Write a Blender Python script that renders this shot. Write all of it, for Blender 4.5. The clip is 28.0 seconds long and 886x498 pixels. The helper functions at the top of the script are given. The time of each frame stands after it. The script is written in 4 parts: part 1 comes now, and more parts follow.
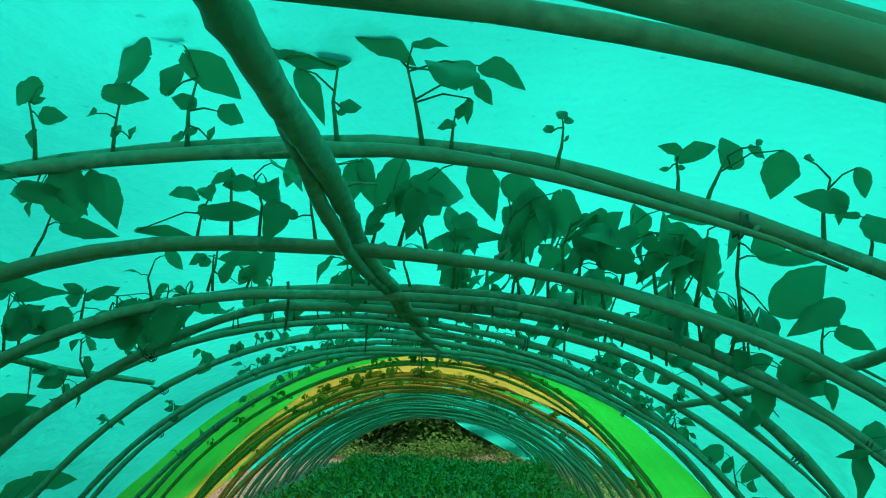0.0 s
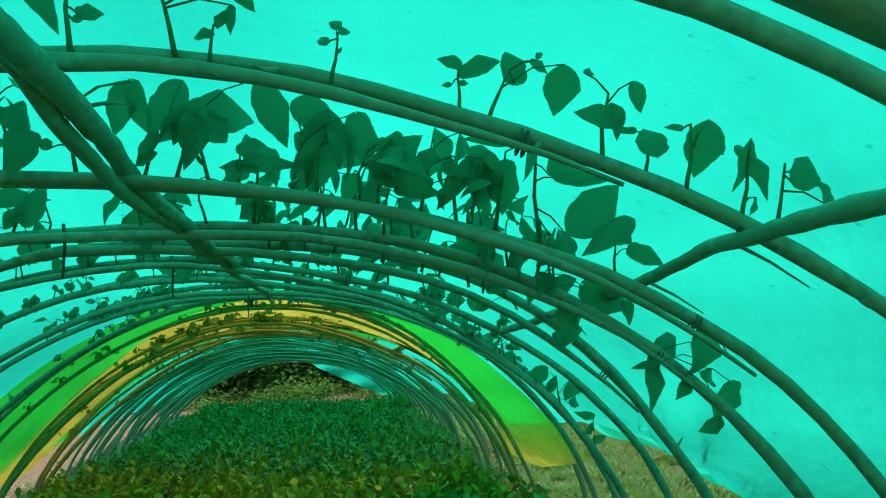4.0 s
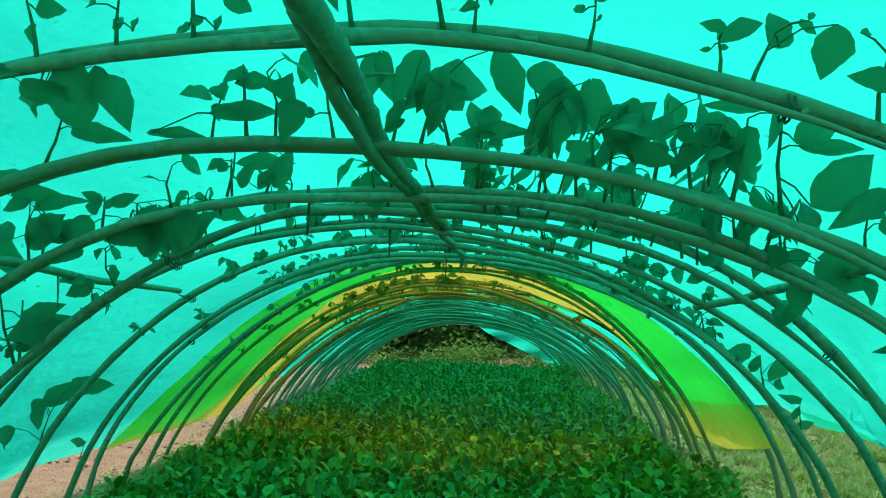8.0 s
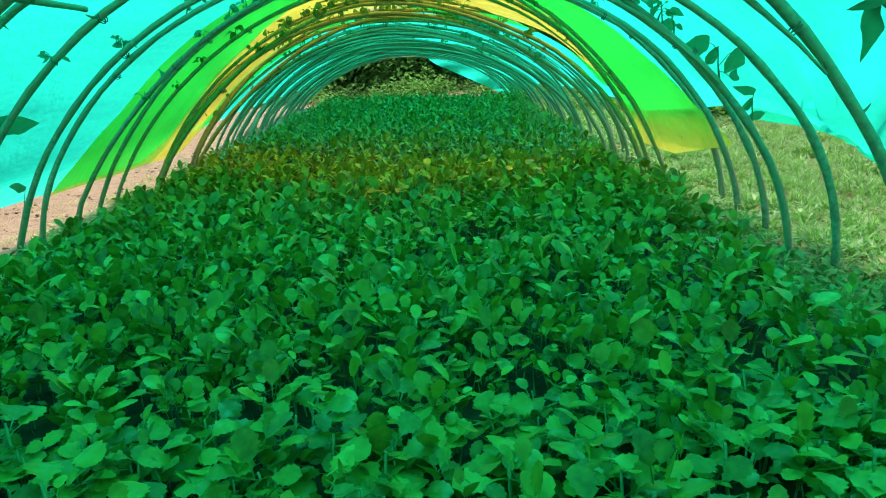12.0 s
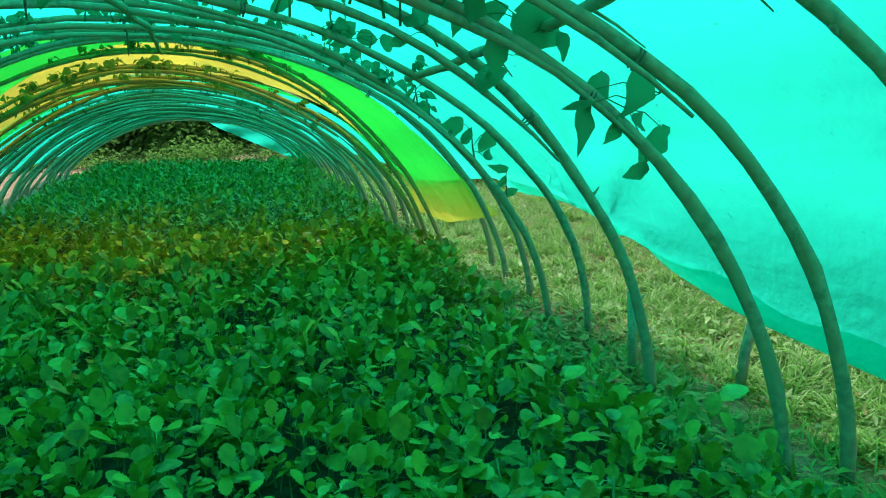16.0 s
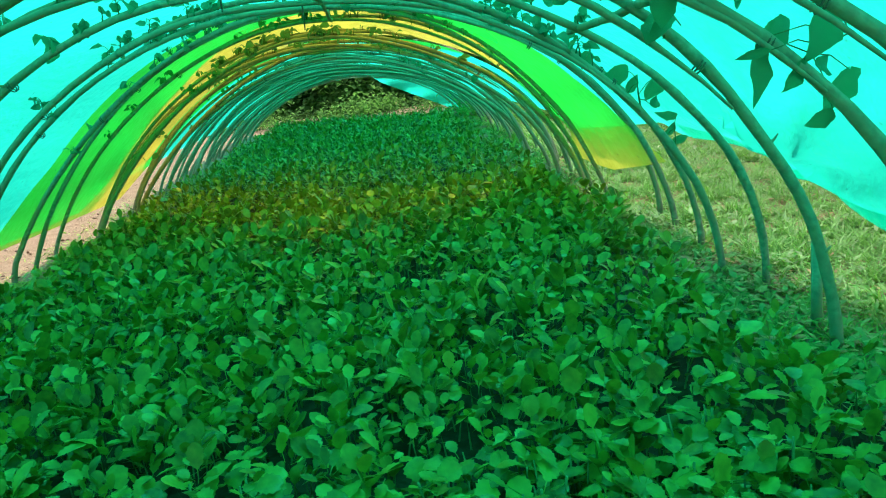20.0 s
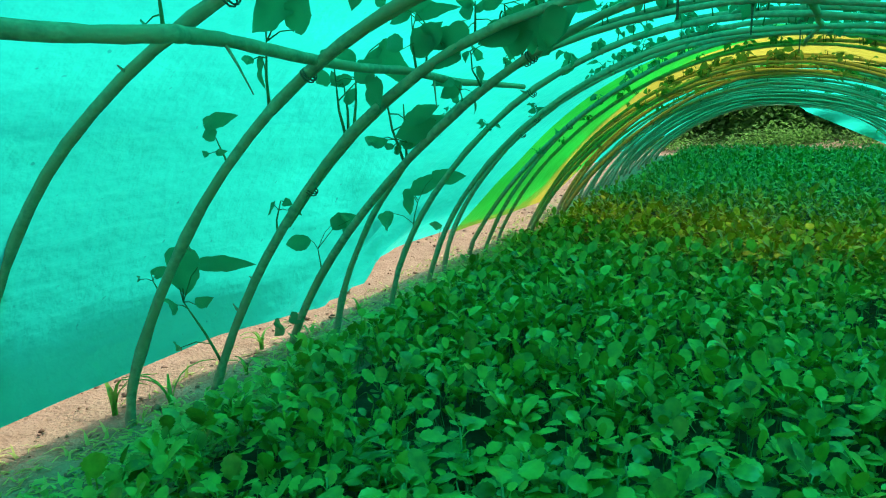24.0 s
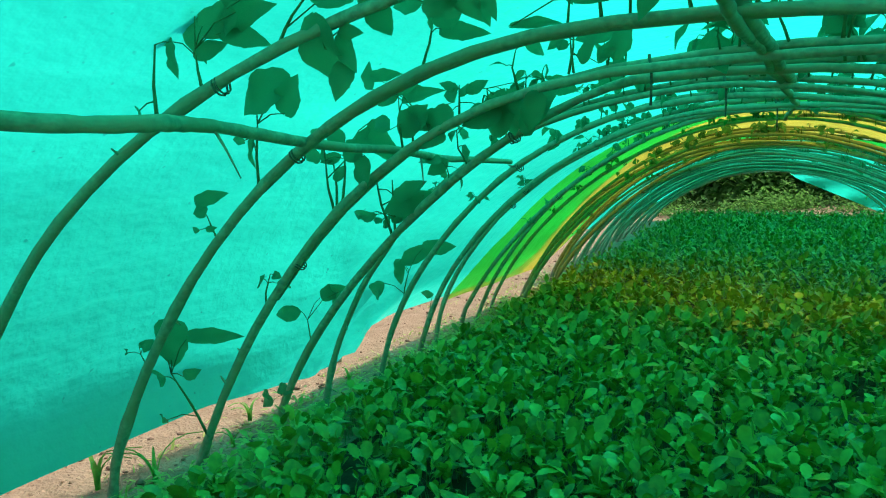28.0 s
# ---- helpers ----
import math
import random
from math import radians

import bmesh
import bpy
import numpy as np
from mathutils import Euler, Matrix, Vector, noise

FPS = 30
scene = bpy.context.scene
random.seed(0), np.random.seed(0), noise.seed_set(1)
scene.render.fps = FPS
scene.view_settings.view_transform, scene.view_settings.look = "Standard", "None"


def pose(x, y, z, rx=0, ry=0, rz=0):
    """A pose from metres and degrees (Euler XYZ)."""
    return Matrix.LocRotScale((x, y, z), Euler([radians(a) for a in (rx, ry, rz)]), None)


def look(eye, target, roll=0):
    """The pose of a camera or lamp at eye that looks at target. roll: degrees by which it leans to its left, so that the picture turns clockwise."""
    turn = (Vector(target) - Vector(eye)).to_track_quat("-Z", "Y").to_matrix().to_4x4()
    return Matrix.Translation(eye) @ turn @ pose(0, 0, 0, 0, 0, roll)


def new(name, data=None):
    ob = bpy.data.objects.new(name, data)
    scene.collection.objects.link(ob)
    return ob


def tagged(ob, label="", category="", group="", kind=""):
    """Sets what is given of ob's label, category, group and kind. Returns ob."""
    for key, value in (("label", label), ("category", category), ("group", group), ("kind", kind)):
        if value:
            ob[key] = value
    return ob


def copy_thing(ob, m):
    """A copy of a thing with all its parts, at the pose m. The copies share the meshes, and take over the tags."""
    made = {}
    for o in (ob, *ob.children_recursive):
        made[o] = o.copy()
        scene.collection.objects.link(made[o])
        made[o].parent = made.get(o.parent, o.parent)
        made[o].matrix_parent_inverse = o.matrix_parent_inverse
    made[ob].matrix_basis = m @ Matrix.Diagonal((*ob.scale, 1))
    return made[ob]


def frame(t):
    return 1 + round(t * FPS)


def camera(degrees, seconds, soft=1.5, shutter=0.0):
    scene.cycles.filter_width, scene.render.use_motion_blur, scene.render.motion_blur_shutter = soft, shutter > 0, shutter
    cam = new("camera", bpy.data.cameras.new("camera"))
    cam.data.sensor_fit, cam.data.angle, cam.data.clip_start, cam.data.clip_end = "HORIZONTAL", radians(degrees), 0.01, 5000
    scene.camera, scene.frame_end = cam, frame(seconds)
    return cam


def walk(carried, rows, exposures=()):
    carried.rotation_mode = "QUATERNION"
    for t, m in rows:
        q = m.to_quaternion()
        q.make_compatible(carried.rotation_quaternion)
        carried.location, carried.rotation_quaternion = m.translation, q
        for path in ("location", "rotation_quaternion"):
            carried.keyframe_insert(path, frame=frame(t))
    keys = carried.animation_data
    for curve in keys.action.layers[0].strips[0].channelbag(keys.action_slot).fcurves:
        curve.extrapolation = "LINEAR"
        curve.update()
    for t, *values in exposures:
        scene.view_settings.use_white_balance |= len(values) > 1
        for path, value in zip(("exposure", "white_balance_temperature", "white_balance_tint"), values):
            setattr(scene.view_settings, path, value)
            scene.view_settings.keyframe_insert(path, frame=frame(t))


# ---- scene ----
EXPOSURES = [(0.0, -0.24), (3.5, -0.25), (8.0, 0.02), (10.0, 0.22), (11.0, 0.47), (13.7, 0.64), (15.0, 0.48), (17.0, 0.28), (18.5, 0.34), (20.0, 0.6), (21.3, 0.77), (22.3, 0.6), (25.0, 0.42), (28.0, 0.3)]
cam = camera(63.44, 28.0, soft=1.05)
PATH = [
    (0, (0.0, -0.021, 0.665), (-0.008, 1.93, 1.107), 0.8),
    (0.5, (0.0, -0.021, 0.665), (-0.003, 1.927, 1.12), -0.4),
    (1, (0.006, -0.021, 0.664), (0.076, 1.921, 1.135), -0.4),
    (1.5, (0.024, -0.011, 0.658), (0.148, 1.945, 1.058), -2.4),
    (2, (0.049, 0.0, 0.651), (0.297, 1.951, 1.017), -3.0),
    (2.5, (0.055, 0.001, 0.657), (0.342, 1.945, 1.026), -3.6),
    (3, (0.072, 0.009, 0.659), (0.427, 1.946, 1.008), -3.4),
    (3.5, (0.086, 0.022, 0.659), (0.475, 1.961, 0.957), -3.5),
    (5.5, (0.075, 0.035, 0.66), (0.407, 1.991, 0.908), -3.6),
    (6, (0.065, 0.06, 0.674), (0.333, 2.025, 0.933), -2.9),
    (6.5, (0.042, 0.066, 0.676), (0.212, 2.043, 0.924), -2.9),
    (7, (0.022, 0.059, 0.67), (0.108, 2.042, 0.916), -1.5),
    (7.5, (0.002, 0.056, 0.665), (-0.025, 2.043, 0.888), -0.1),
    (8, (-0.003, 0.014, 0.656), (-0.072, 2.003, 0.849), -0.0),
    (8.5, (-0.009, 0.061, 0.655), (-0.115, 2.052, 0.818), 0.7),
    (9, (-0.015, 0.058, 0.657), (-0.103, 2.05, 0.816), 1.0),
    (9.5, (-0.019, 0.061, 0.645), (-0.129, 2.056, 0.718), 1.4),
    (10, (-0.015, 0.071, 0.626), (-0.092, 2.067, 0.545), 1.0),
    (10.5, (-0.013, 0.056, 0.606), (-0.035, 2.044, 0.385), -0.6),
    (11, (-0.006, 0.066, 0.59), (0.006, 2.028, 0.204), -2.2),
    (11.5, (-0.003, 0.082, 0.58), (0.029, 2.022, 0.095), -3.1),
    (13.5, (0.006, 0.09, 0.599), (0.159, 2.005, 0.044), -3.2),
    (14, (0.032, 0.108, 0.595), (0.343, 2.024, 0.111), -3.7),
    (14.5, (0.061, 0.118, 0.606), (0.493, 2.026, 0.188), -2.9),
    (15, (0.076, 0.126, 0.614), (0.594, 2.016, 0.213), -1.7),
    (15.5, (0.082, 0.132, 0.618), (0.641, 2.012, 0.227), -2.6),
    (16, (0.09, 0.136, 0.62), (0.688, 2.003, 0.229), -2.4),
    (16.5, (0.096, 0.141, 0.621), (0.74, 1.996, 0.238), -1.9),
    (17, (0.093, 0.145, 0.63), (0.692, 2.02, 0.276), -2.2),
    (17.5, (0.078, 0.146, 0.628), (0.569, 2.047, 0.251), -1.6),
    (18, (0.071, 0.131, 0.625), (0.492, 2.037, 0.189), -1.3),
    (18.5, (0.067, 0.128, 0.631), (0.416, 2.048, 0.195), -2.5),
    (19, (0.06, 0.118, 0.63), (0.321, 2.046, 0.167), -3.1),
    (19.5, (0.055, 0.126, 0.633), (0.24, 2.059, 0.156), -4.9),
    (20, (0.076, 0.106, 0.653), (0.218, 2.036, 0.148), -6.9),
    (20.5, (0.032, 0.085, 0.643), (-0.012, 2.011, 0.104), -6.3),
    (20.8, (0.019, 0.05, 0.638), (-0.145, 1.976, 0.125), -6.1),
    (21, (0.007, 0.063, 0.64), (-0.188, 1.959, 0.033), -6.4),
    (21.1, (-0.008, 0.052, 0.626), (-0.255, 1.923, -0.036), -6.4),
    (21.2, (-0.021, 0.036, 0.646), (-0.395, 1.872, -0.054), -7.9),
    (21.5, (-0.041, -0.001, 0.616), (-0.724, 1.757, -0.048), -8.5),
    (21.8, (-0.082, -0.019, 0.637), (-0.751, 1.781, 0.082), -6.2),
    (22, (-0.111, -0.018, 0.651), (-0.918, 1.74, 0.143), -3.6),
    (22.3, (-0.13, -0.029, 0.659), (-0.984, 1.712, 0.17), -2.3),
    (22.5, (-0.143, -0.025, 0.656), (-0.98, 1.731, 0.191), -2.4),
    (24.5, (-0.111, -0.073, 0.669), (-0.936, 1.725, 0.374), -3.0),
    (25, (-0.103, -0.07, 0.678), (-0.863, 1.768, 0.472), -1.7),
    (25.5, (-0.098, -0.053, 0.679), (-0.793, 1.814, 0.496), -0.9),
    (26, (-0.088, -0.069, 0.683), (-0.753, 1.812, 0.545), -1.1),
    (26.5, (-0.082, -0.06, 0.684), (-0.7, 1.838, 0.552), -1.2),
    (27, (-0.072, -0.063, 0.689), (-0.686, 1.839, 0.61), -1.7),
    (27.5, (-0.078, -0.063, 0.688), (-0.769, 1.813, 0.618), -2.4),
    (28, (-0.09, -0.072, 0.688), (-0.917, 1.738, 0.494), -2.9),
]
walk(cam, [(t, look(eye, target, roll)) for t, eye, target, roll in PATH], EXPOSURES)
# ---- end of path ----

# ---------------------------------------------------------------- light
SUN_ELEV, SUN_AZ = 62.0, 26.0      # degrees; azimuth clockwise from +y
world = bpy.data.worlds.new("sky")
world.use_nodes = True
scene.world = world
wn = world.node_tree.nodes
sky = wn.new("ShaderNodeTexSky")
sky.sky_type = "NISHITA"
sky.sun_disc = False
sky.sun_elevation = radians(SUN_ELEV)
sky.sun_rotation = radians(SUN_AZ)
sky.air_density, sky.dust_density = 1.0, 5.0
world.node_tree.links.new(sky.outputs[0], wn["Background"].inputs[0])
wn["Background"].inputs[1].default_value = 0.145
sun = new("sun", bpy.data.lights.new("sun", "SUN"))
sun.data.energy, sun.data.angle, sun.data.color = 2.7, radians(4), (1.0, 0.95, 0.86)
el, az = radians(SUN_ELEV), radians(SUN_AZ)
SUN_DIR = Vector((math.sin(az) * math.cos(el), math.cos(az) * math.cos(el), math.sin(el)))
sun.matrix_world = look(SUN_DIR * 20, (0, 0, 0))


# ---------------------------------------------------------------- materials
def mat(name):
    m = bpy.data.materials.new(name)
    m.use_nodes = True
    return m, m.node_tree, m.node_tree.nodes, m.node_tree.nodes["Principled BSDF"]


def node(nt, kind, **kw):
    n = nt.nodes.new(kind)
    for k, v in kw.items():
        if k == "scale":
            n.inputs["Scale"].default_value = v
        elif k == "detail":
            n.inputs["Detail"].default_value = v
        elif k == "rough":
            n.inputs["Roughness"].default_value = v
    return n


def ramp(nt, fac, stops):
    r = nt.nodes.new("ShaderNodeValToRGB")
    while len(r.color_ramp.elements) < len(stops):
        r.color_ramp.elements.new(0.5)
    for e, (p, c) in zip(r.color_ramp.elements, stops):
        e.position, e.color = p, (*c, 1)
    nt.links.new(fac, r.inputs[0])
    return r


def mixc(nt, fac, a, b, mode="MIX"):
    m = nt.nodes.new("ShaderNodeMix")
    m.data_type, m.blend_type = "RGBA", mode
    for sock, v in ((m.inputs[0], fac), (m.inputs[6], a), (m.inputs[7], b)):
        if isinstance(v, bpy.types.NodeSocket):
            nt.links.new(v, sock)
        elif isinstance(v, (int, float)):
            sock.default_value = v
        else:
            sock.default_value = (*v, 1)
    return m.outputs[2]


def bump(nt, height, strength, dist):
    b = nt.nodes.new("ShaderNodeBump")
    b.inputs["Strength"].default_value, b.inputs["Distance"].default_value = strength, dist
    nt.links.new(height, b.inputs["Height"])
    return b.outputs[0]


def coords(nt):
    return nt.nodes.new("ShaderNodeTexCoord").outputs["Object"]


def sheet_material(name, trans, refl, fold_shade, straight=0.3):
    """Thin woven plastic sheet: lets diffuse light through, a little gloss, wrinkles and dust."""
    m, nt, ns, p = mat(name)
    co = coords(nt)
    big = node(nt, "ShaderNodeTexNoise", scale=2.2, detail=4)
    mp = nt.nodes.new("ShaderNodeMapping")
    mp.inputs["Scale"].default_value = (1.0, 0.35, 2.2)
    nt.links.new(co, mp.inputs[0])
    nt.links.new(mp.outputs[0], big.inputs[0])
    fine = node(nt, "ShaderNodeTexNoise", scale=26, detail=3)
    nt.links.new(co, fine.inputs[0])
    # brightness changes of the folds, painted as broad dimmer areas of the colour
    col = ramp(nt, big.outputs[0], [(0.3, tuple(c * (1 - fold_shade) for c in trans)), (0.62, trans)]).outputs[0]
    specks = node(nt, "ShaderNodeTexNoise", scale=55, detail=1)
    nt.links.new(co, specks.inputs[0])
    dust = ramp(nt, specks.outputs[0], [(0.74, (0, 0, 0)), (0.80, (1, 1, 1))]).outputs[0]
    col = mixc(nt, dust, col, tuple(c * 0.55 for c in trans))
    tr = nt.nodes.new("ShaderNodeBsdfTranslucent")
    nt.links.new(col, tr.inputs[0])
    add = nt.nodes.new("ShaderNodeMath")
    add.operation = "MULTIPLY_ADD"
    add.inputs[1].default_value = 0.25
    nt.links.new(fine.outputs[0], add.inputs[0])
    nt.links.new(big.outputs[0], add.inputs[2])
    nrm = bump(nt, add.outputs[0], 0.6, 0.04)
    nt.links.new(nrm, tr.inputs["Normal"])
    p.inputs["Base Color"].default_value = (*refl, 1)
    p.inputs["Roughness"].default_value = 0.42
    p.inputs["Specular IOR Level"].default_value = 0.35
    nt.links.new(nrm, p.inputs["Normal"])
    clear = nt.nodes.new("ShaderNodeBsdfTransparent")
    nt.links.new(col, clear.inputs[0])
    both = nt.nodes.new("ShaderNodeMixShader")
    both.inputs[0].default_value = straight
    nt.links.new(tr.outputs[0], both.inputs[1])
    nt.links.new(clear.outputs[0], both.inputs[2])
    mx = nt.nodes.new("ShaderNodeAddShader")
    nt.links.new(both.outputs[0], mx.inputs[0])
    nt.links.new(p.outputs[0], mx.inputs[1])
    nt.links.new(mx.outputs[0], ns["Material Output"].inputs[0])
    return m


def leaf_material(name, dark, light, trans, gloss=0.45, through_share=0.25, shine=0.4):
    """Leaf blades: varied green, some light passing through, faint bump."""
    m, nt, ns, p = mat(name)
    co = coords(nt)
    geo = nt.nodes.new("ShaderNodeNewGeometry")
    n1 = node(nt, "ShaderNodeTexNoise", scale=60, detail=3)
    nt.links.new(co, n1.inputs[0])
    base = ramp(nt, geo.outputs["Random Per Island"], [(0.0, dark), (1.0, light)]).outputs[0]
    base = mixc(nt, 0.35, base, ramp(nt, n1.outputs[0], [(0.35, dark), (0.7, light)]).outputs[0])
    nt.links.new(base, p.inputs["Base Color"])
    p.inputs["Roughness"].default_value = gloss
    p.inputs["Specular IOR Level"].default_value = shine
    nrm = bump(nt, n1.outputs[0], 0.3, 0.004)
    nt.links.new(nrm, p.inputs["Normal"])
    tr = nt.nodes.new("ShaderNodeBsdfTranslucent")
    nt.links.new(mixc(nt, 0.5, base, trans), tr.inputs[0])
    mx = nt.nodes.new("ShaderNodeMixShader")
    mx.inputs[0].default_value = through_share
    nt.links.new(p.outputs[0], mx.inputs[1])
    nt.links.new(tr.outputs[0], mx.inputs[2])
    nt.links.new(mx.outputs[0], ns["Material Output"].inputs[0])
    return m


def rough_material(name, a, b, scale, roughness=0.85, bump_d=0.004, c=None, cscale=3.0):
    m, nt, ns, p = mat(name)
    co = coords(nt)
    n1 = node(nt, "ShaderNodeTexNoise", scale=scale, detail=6)
    nt.links.new(co, n1.inputs[0])
    col = ramp(nt, n1.outputs[0], [(0.32, a), (0.68, b)]).outputs[0]
    if c:
        n2 = node(nt, "ShaderNodeTexNoise", scale=cscale, detail=4)
        nt.links.new(co, n2.inputs[0])
        f = ramp(nt, n2.outputs[0], [(0.42, (0, 0, 0)), (0.60, (1, 1, 1))]).outputs[0]
        col = mixc(nt, f, col, c)
    nt.links.new(col, p.inputs["Base Color"])
    p.inputs["Roughness"].default_value = roughness
    p.inputs["Specular IOR Level"].default_value = 0.25
    nt.links.new(bump(nt, n1.outputs[0], 0.7, bump_d), p.inputs["Normal"])
    return m


M_TURQ = sheet_material("turquoise_sheet", (0.016, 0.82, 0.61), (0.01, 0.06, 0.05), 0.26, 0.24)
M_HEM = sheet_material("turquoise_hem", (0.004, 0.62, 0.46), (0.01, 0.06, 0.05), 0.2, 0.05)
M_YELLOW = sheet_material("yellow_sheet", (0.68, 0.68, 0.085), (0.06, 0.05, 0.01), 0.14, 0.5)
M_BARK = rough_material("bark", (0.21, 0.25, 0.165), (0.37, 0.43, 0.28), 70, 0.65, 0.003, (0.32, 0.33, 0.20), 9)
M_TWINE = rough_material("twine", (0.10, 0.09, 0.06), (0.2, 0.18, 0.12), 200, 0.9, 0.001)
M_SHOOT = rough_material("shoot_stem", (0.07, 0.15, 0.05), (0.12, 0.22, 0.08), 90, 0.6, 0.001)
M_LEAF = leaf_material("branch_leaf", (0.05, 0.19, 0.085), (0.10, 0.33, 0.15), (0.12, 0.46, 0.22), 0.45, 0.38)
M_SEED = leaf_material("seedling_leaf", (0.05, 0.085, 0.008), (0.35, 0.47, 0.05), (0.42, 0.58, 0.03), 0.4, 0.15, 0.42)
def single_leaf_material():
    m, nt, ns, p = mat("seedling_leaf_single")
    info = nt.nodes.new("ShaderNodeObjectInfo")
    n1 = node(nt, "ShaderNodeTexNoise", scale=6, detail=3)
    nt.links.new(coords(nt), n1.inputs[0])
    base = ramp(nt, info.outputs["Random"], [(0.0, (0.05, 0.085, 0.008)), (1.0, (0.35, 0.47, 0.05))]).outputs[0]
    base = mixc(nt, 0.35, base, ramp(nt, n1.outputs[0], [(0.35, (0.08, 0.17, 0.025)), (0.7, (0.22, 0.42, 0.05))]).outputs[0])
    nt.links.new(base, p.inputs["Base Color"])
    p.inputs["Roughness"].default_value = 0.36
    p.inputs["Specular IOR Level"].default_value = 0.4
    nt.links.new(bump(nt, n1.outputs[0], 0.25, 0.0008), p.inputs["Normal"])
    tr = nt.nodes.new("ShaderNodeBsdfTranslucent")
    nt.links.new(mixc(nt, 0.5, base, (0.30, 0.60, 0.06)), tr.inputs[0])
    mx = nt.nodes.new("ShaderNodeMixShader")
    mx.inputs[0].default_value = 0.18
    nt.links.new(p.outputs[0], mx.inputs[1])
    nt.links.new(tr.outputs[0], mx.inputs[2])
    nt.links.new(mx.outputs[0], ns["Material Output"].inputs[0])
    return m


M_SEED1 = single_leaf_material()
M_SSTEM = rough_material("seedling_stem", (0.12, 0.26, 0.09), (0.2, 0.36, 0.14), 90, 0.5, 0.001)
M_GRASS = leaf_material("grass_blade", (0.045, 0.20, 0.03), (0.25, 0.57, 0.11), (0.24, 0.66, 0.07), 0.5, 0.35)
M_HEDGE = leaf_material("hedge_leaf", (0.06, 0.20, 0.04), (0.22, 0.50, 0.11), (0.22, 0.55, 0.10), 0.8, 0.38, 0.05)
M_FIELD = leaf_material("field_weed", (0.03, 0.10, 0.025), (0.09, 0.24, 0.06), (0.10, 0.28, 0.05), 0.8, 0.3, 0.05)
M_WEED = leaf_material("weed_leaf", (0.05, 0.17, 0.035), (0.22, 0.46, 0.10), (0.25, 0.5, 0.08), 0.5, 0.3)
# bed soil: the deep shade between the seedlings is put into its colour
M_BED = rough_material("shade_dark_soil", (0.03, 0.022, 0.010), (0.07, 0.05, 0.022), 30, 0.9, 0.01)
M_CLOD = rough_material("clod", (0.20, 0.125, 0.08), (0.34, 0.23, 0.16), 40, 0.95, 0.004)


def soil_material():
    """Bare reddish soil, with litter and old grass where the grass grows on one side."""
    m, nt, ns, p = mat("soil")
    co = coords(nt)
    n1 = node(nt, "ShaderNodeTexNoise", scale=14, detail=8)
    n2 = node(nt, "ShaderNodeTexNoise", scale=2.2, detail=4)
    n3 = node(nt, "ShaderNodeTexNoise", scale=90, detail=4)
    for n in (n1, n2, n3):
        nt.links.new(co, n.inputs[0])
    bare = ramp(nt, n1.outputs[0], [(0.3, (0.26, 0.18, 0.11)), (0.7, (0.45, 0.335, 0.22))]).outputs[0]
    bare = mixc(nt, ramp(nt, n3.outputs[0], [(0.4, (0, 0, 0)), (0.7, (1, 1, 1))]).outputs[0], bare, (0.38, 0.275, 0.18))
    litter = ramp(nt, n1.outputs[0], [(0.3, (0.10, 0.15, 0.04)), (0.55, (0.24, 0.20, 0.09)), (0.75, (0.42, 0.28, 0.17))]).outputs[0]
    sep = nt.nodes.new("ShaderNodeSeparateXYZ")
    nt.links.new(co, sep.inputs[0])
    ma = nt.nodes.new("ShaderNodeMath")
    ma.operation = "MULTIPLY_ADD"
    ma.inputs[1].default_value, ma.inputs[2].default_value = 0.9, -0.9
    nt.links.new(sep.outputs[0], ma.inputs[0])
    mb = nt.nodes.new("ShaderNodeMath")
    mb.operation = "ADD"
    nt.links.new(ma.outputs[0], mb.inputs[0])
    nt.links.new(n2.outputs[0], mb.inputs[1])
    col = mixc(nt, ramp(nt, mb.outputs[0], [(0.42, (0, 0, 0)), (0.62, (1, 1, 1))]).outputs[0], bare, litter)
    nt.links.new(col, p.inputs["Base Color"])
    p.inputs["Roughness"].default_value = 0.95
    p.inputs["Specular IOR Level"].default_value = 0.15
    nt.links.new(bump(nt, mixc(nt, 0.5, n1.outputs[0], n3.outputs[0]), 1.0, 0.03), p.inputs["Normal"])
    return m


M_SOIL = soil_material()


# ---------------------------------------------------------------- mesh helpers
def mesh_ob(name, verts, faces, material, parent=None, label="", smooth=True):
    me = bpy.data.meshes.new(name)
    me.from_pydata([tuple(v) for v in verts], [], faces)
    me.materials.append(material)
    if smooth:
        me.polygons.foreach_set("use_smooth", np.ones(len(me.polygons), bool))
    ob = new(name, me)
    if parent:
        ob.parent = parent
    if label:
        ob["label"] = label
    return ob


